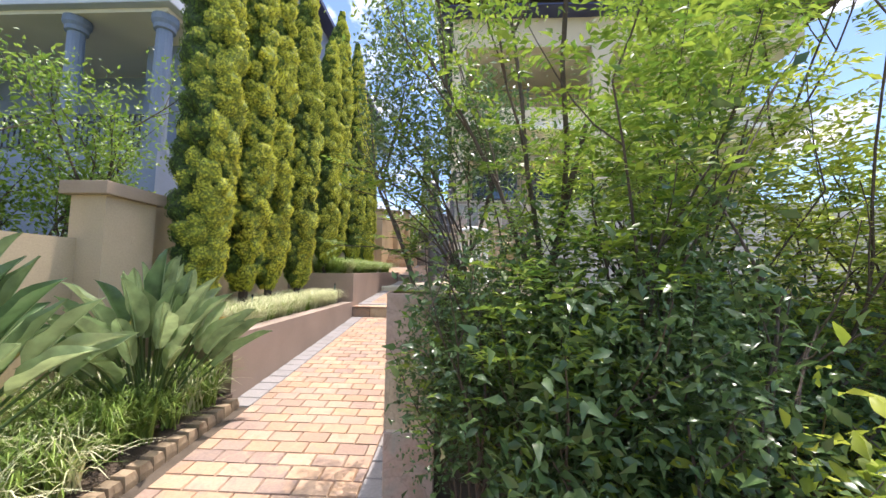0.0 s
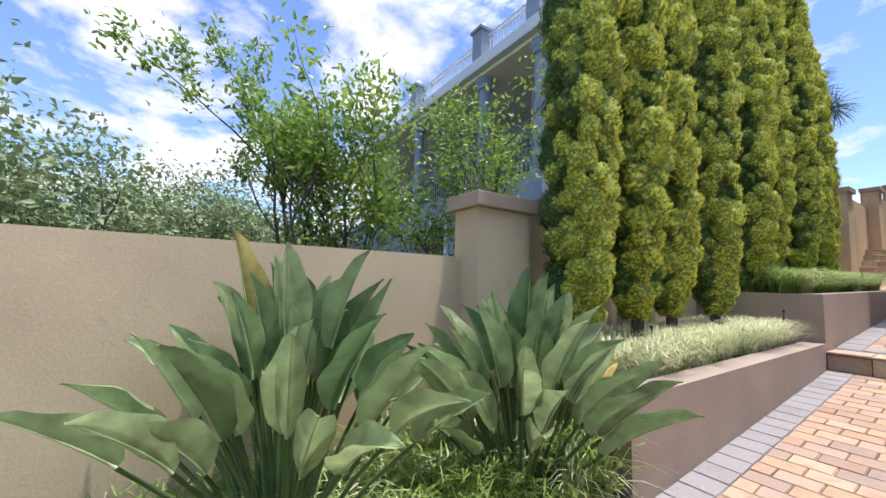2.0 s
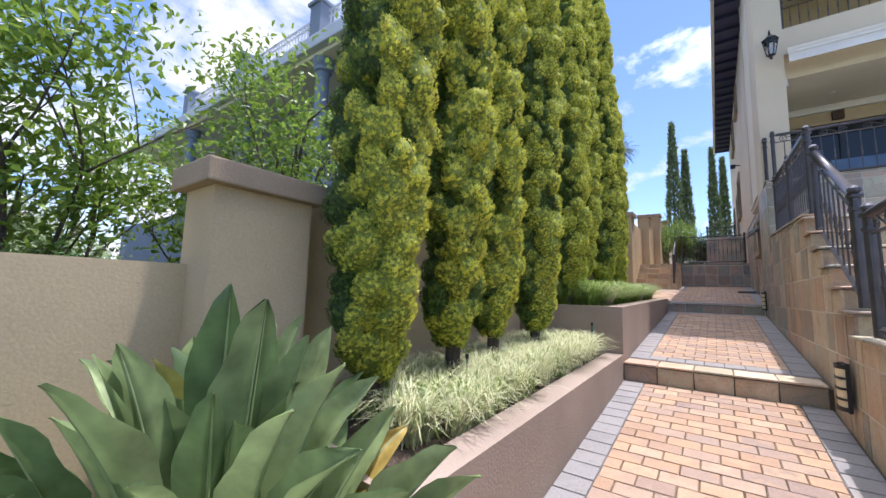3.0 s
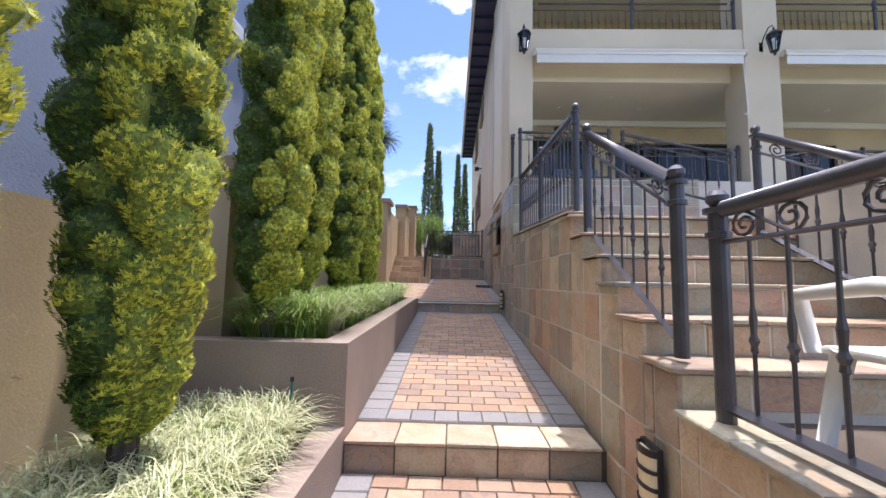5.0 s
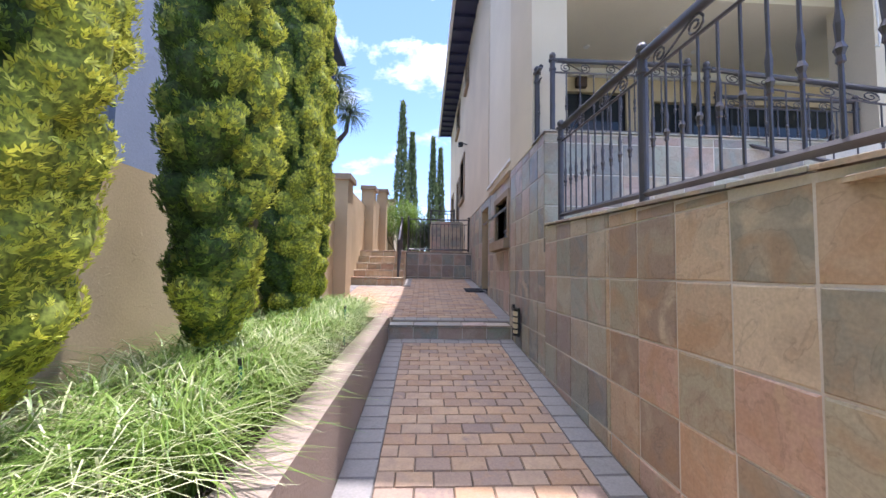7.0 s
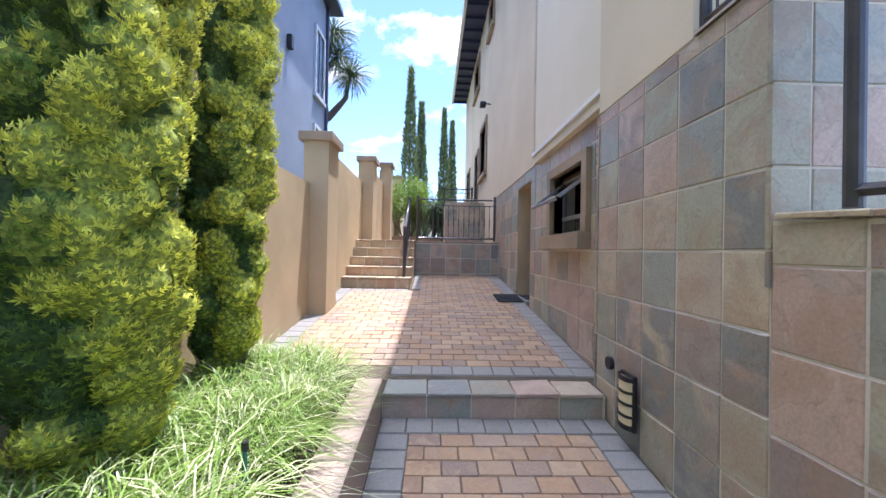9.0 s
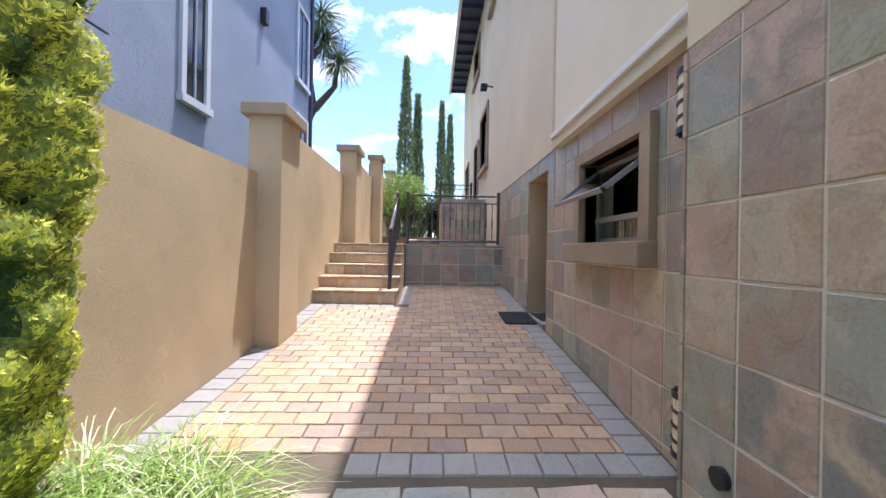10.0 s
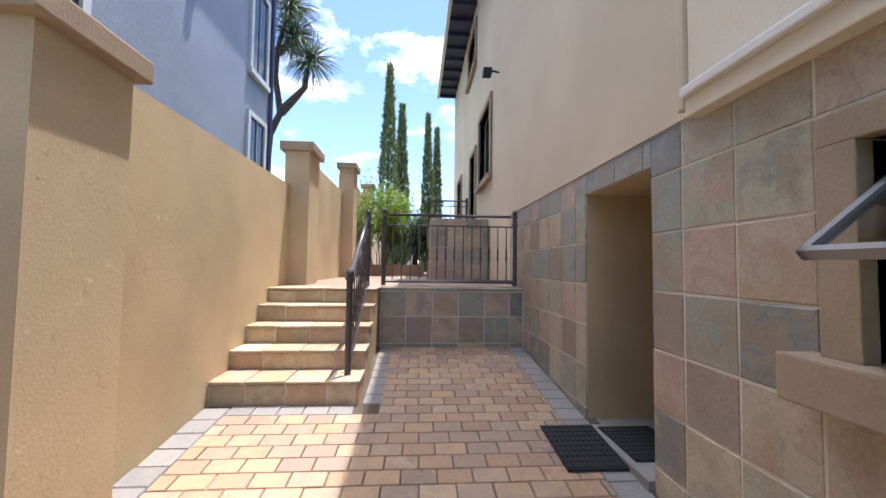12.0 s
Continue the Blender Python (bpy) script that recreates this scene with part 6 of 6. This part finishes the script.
hole_w = (WIN[0] - 0.14, WIN[1] + 0.14, WIN[2] - 0.19, WIN[3] + 0.12)
clad_x(ob["wall_house_base"], hx, 14.60, 21.5, lambda y: level(y) - 0.2, lambda y: 4.235, 13.83, 3.17 - 8 * P, TILEG, (hole_w, (DOOR[0], DOOR[1], 0, DOOR[3])))
clad_y(ob["wall_yard_end"], 20.82, -2.46, HW, 2.0, 2.93, -2.46, 2.96 - 4 * P, TILEG)
clad_top(ob["wall_yard_end"], -2.48, HW, 20.78, 21.02, 2.99, -2.48, TILEG)
for i in range(5):
    y0, y1 = YS[i], YS[i + 1] if i < 4 else 20.95
    zlow = YZ[i - 1] if i else level(19) - 0.05
    st = ob["stair_yard"]
    clad_y(st, y0 + 0.02, LW, -2.48, zlow, YZ[i] - 0.03, LW - 0.05, zlow, TILE)
    clad_top(st, LW, -2.46, y0 - 0.02, y1, YZ[i], LW - 0.05, TILE)
    for ya in np.arange(y0, y1 - 0.05, 0.4):
        yb = min(ya + 0.4, y1)
        zz0 = level((ya + yb) / 2) - 0.05
        # the stair's open side looks to +x
        TILE.put(st, (-2.50, (ya + yb) / 2, (zz0 + YZ[i] - 0.03) / 2), (0, 1, 0), (0, 0, 1), yb - ya - GAP, YZ[i] - 0.03 - zz0, -0.004)

clad_y(ob["slate_block"], 23.6, -1.62, HW - 0.02, 2.98, 4.4, -1.62, 2.98, TILEG)

# path steps: slate nosing, then pavers
BL, BD, BG = 0.256, 0.163, 0.0055
PAVER = Slabs("paver", BL - BG, BD - BG, 0.05, BRICK, 8, 0.006, 0.0025)
GREYP = Slabs("grey_paver", BL - BG, BD - BG, 0.05, GREYBRICK, 6, 0.006, 0.0025)


def path_step(name, y, x0, x1, zlow, ztop, kind):
    s = empty(name, "low slate faced step across the brick path", "step")
    s["kind"] = "structure"
    part("step_core", boxes((x0, x1, y + 0.001, y + 0.40, zlow - 0.2, ztop - 0.03)), GROUT, s)
    clad_y(s, y, x0, x1, zlow - 0.02, ztop - 0.028, x0, zlow - 0.02, kind)
    clad_top(s, x0, x1, y - 0.03, y + 0.38, ztop, x0, kind)


path_step("path_step_lower", 8.36, PL, WR, 0.545, 0.775, TILE)
path_step("path_step_upper", 14.36, PL, WR, 1.29, 1.50, TILEG)


def lay(parent, x0, x1, y0, y1, zf, near, stagger=True):
    """Running-bond pavers between x0 and x1; those outside the stretch near (y from, y to) are joined in one mesh."""
    slope = (zf(y1) - zf(y0)) / (y1 - y0)
    n = int(round((y1 - y0) / BD))
    dy = (y1 - y0) / n
    vs, fs = [], []
    for r in range(n):
        yc = y0 + (r + 0.5) * dy
        x = x0 - (BL / 2 if stagger and r % 2 else 0)
        while x < x1 - 0.02:
            a, b = max(x, x0), min(x + BL, x1)
            if b - a > 0.04:
                if near[0] < yc < near[1]:
                    PAVER.put(parent, ((a + b) / 2, yc, zf(yc)), (1, 0, 0), (0, 1, slope), b - a - BG, dy - BG, -0.05 + jig.uniform(-0.002, 0.002))
                else:
                    src = PAVER.kinds[0]
                    k = len(vs)
                    z = jig.uniform(-0.002, 0.002)
                    for v in src.vertices:
                        yy = v.co.y * (dy - BG) / (BD - BG)
                        vs.append(((a + b) / 2 + v.co.x * (b - a - BG) / (BL - BG), yc + yy, zf(yc) + slope * yy + v.co.z - 0.05 + z))
                    fs += [tuple(k + q for q in p.vertices) for p in src.polygons]
            x += BL
    if vs:
        d = bpy.data.meshes.new("pavers")
        d.from_pydata(vs, [], fs)
        d.materials.append(BRICK)
        o = new("pavers", d)
        o.parent = parent
        o["kind"] = "stuff"


def border(parent, x, y0, y1, zf, w=0.25):
    """One line of grey pavers laid crosswise along the path's edge, its middle at x."""
    slope = (zf(y1) - zf(y0)) / (y1 - y0)
    n = int(round((y1 - y0) / 0.215))
    dy = (y1 - y0) / n
    for r in range(n):
        yc = y0 + (r + 0.5) * dy
        GREYP.put(parent, (x, yc, zf(yc)), (1, 0, 0), (0, 1, slope), w - BG, dy - BG, -0.05 + jig.uniform(-0.002, 0.002))


def header(parent, x0, x1, y, zf, slope, d=0.22):
    n = int(round((x1 - x0) / 0.215))
    for i in range(n):
        a = x0 + (x1 - x0) * (i + 0.5) / n
        GREYP.put(parent, (a, y, zf(y)), (1, 0, 0), (0, 1, slope), (x1 - x0) / n - BG, d - BG, -0.05 + jig.uniform(-0.002, 0.002))


B = 0.25
bedm, bedl, bedy = ob["path_bed_middle"], ob["path_bed_lower"], ob["path_bed_yard"]
border(bedm, PL + B / 2, 8.76, 14.1, level)
border(bedm, WR - B / 2, 8.76, 14.1, level)
header(bedm, PL + B, WR - B, 8.87, level, 0.0888)
header(bedm, PL, WR, 14.23, level, 0.0888, 0.24)
lay(bedm, PL + B, WR - B, 8.98, 14.1, level, (8.9, 14.2))
border(bedl, PL + B / 2, 3.9, 8.34, level)
border(bedl, WR - B / 2, 2.2, 8.34, level)
lay(bedl, PL + B, WR - B, 2.3, 8.34, level, (2.3, 8.4))
lay(bedl, PL + 0.1, 2.0, -2.9, 2.3, level, (50, 51))
border(bedy, LW + B / 2, 14.76, 18.95, level)
border(bedy, HW - B / 2 - 0.005, 14.76, 20.8, level)
border(bedy, -2.46 + B / 2, 19.0, 20.8, level, 0.2)
header(bedy, -2.4, HW - B, 14.88, level, 0.0986)
header(bedy, LW + B, -2.5, 18.9, level, 0.0986, 0.2)
lay(bedy, LW + B, HW - B, 14.99, 18.8, level, (14.9, 18.0))
lay(bedy, -2.46 + 0.2, HW - B, 18.8, 20.8, level, (50, 51))
thing("yard_edge", prism(bmesh.new(), LW, PL, [(14.36, 1.2), (14.62, 1.2), (14.62, 1.515), (14.36, 1.62)]), TAUPE, "taupe plastered end of the upper planter", "planter", kind="structure")

# kerb bricks of the low bed
kerb = empty("bed_kerb", "tan brick edging round the low planting bed", "kerb")
kerb["kind"] = "structure"
KERB = Slabs("brick", 0.115, 0.20, 0.22, material("tan_brick", (0.36, 0.27, 0.17), 0.9, 0.3, 5, 60, 0.5, 0.006, random_tint=0.2), 5, 0.012, 0.006)
for i in range(58):
    yc = -3.0 + i * 0.12
    KERB.put(kerb, (-2.38, yc, level(yc) + 0.085), (0, 1, 0), (-1, 0, 0), None, None, -0.22 + jig.uniform(-0.003, 0.003))
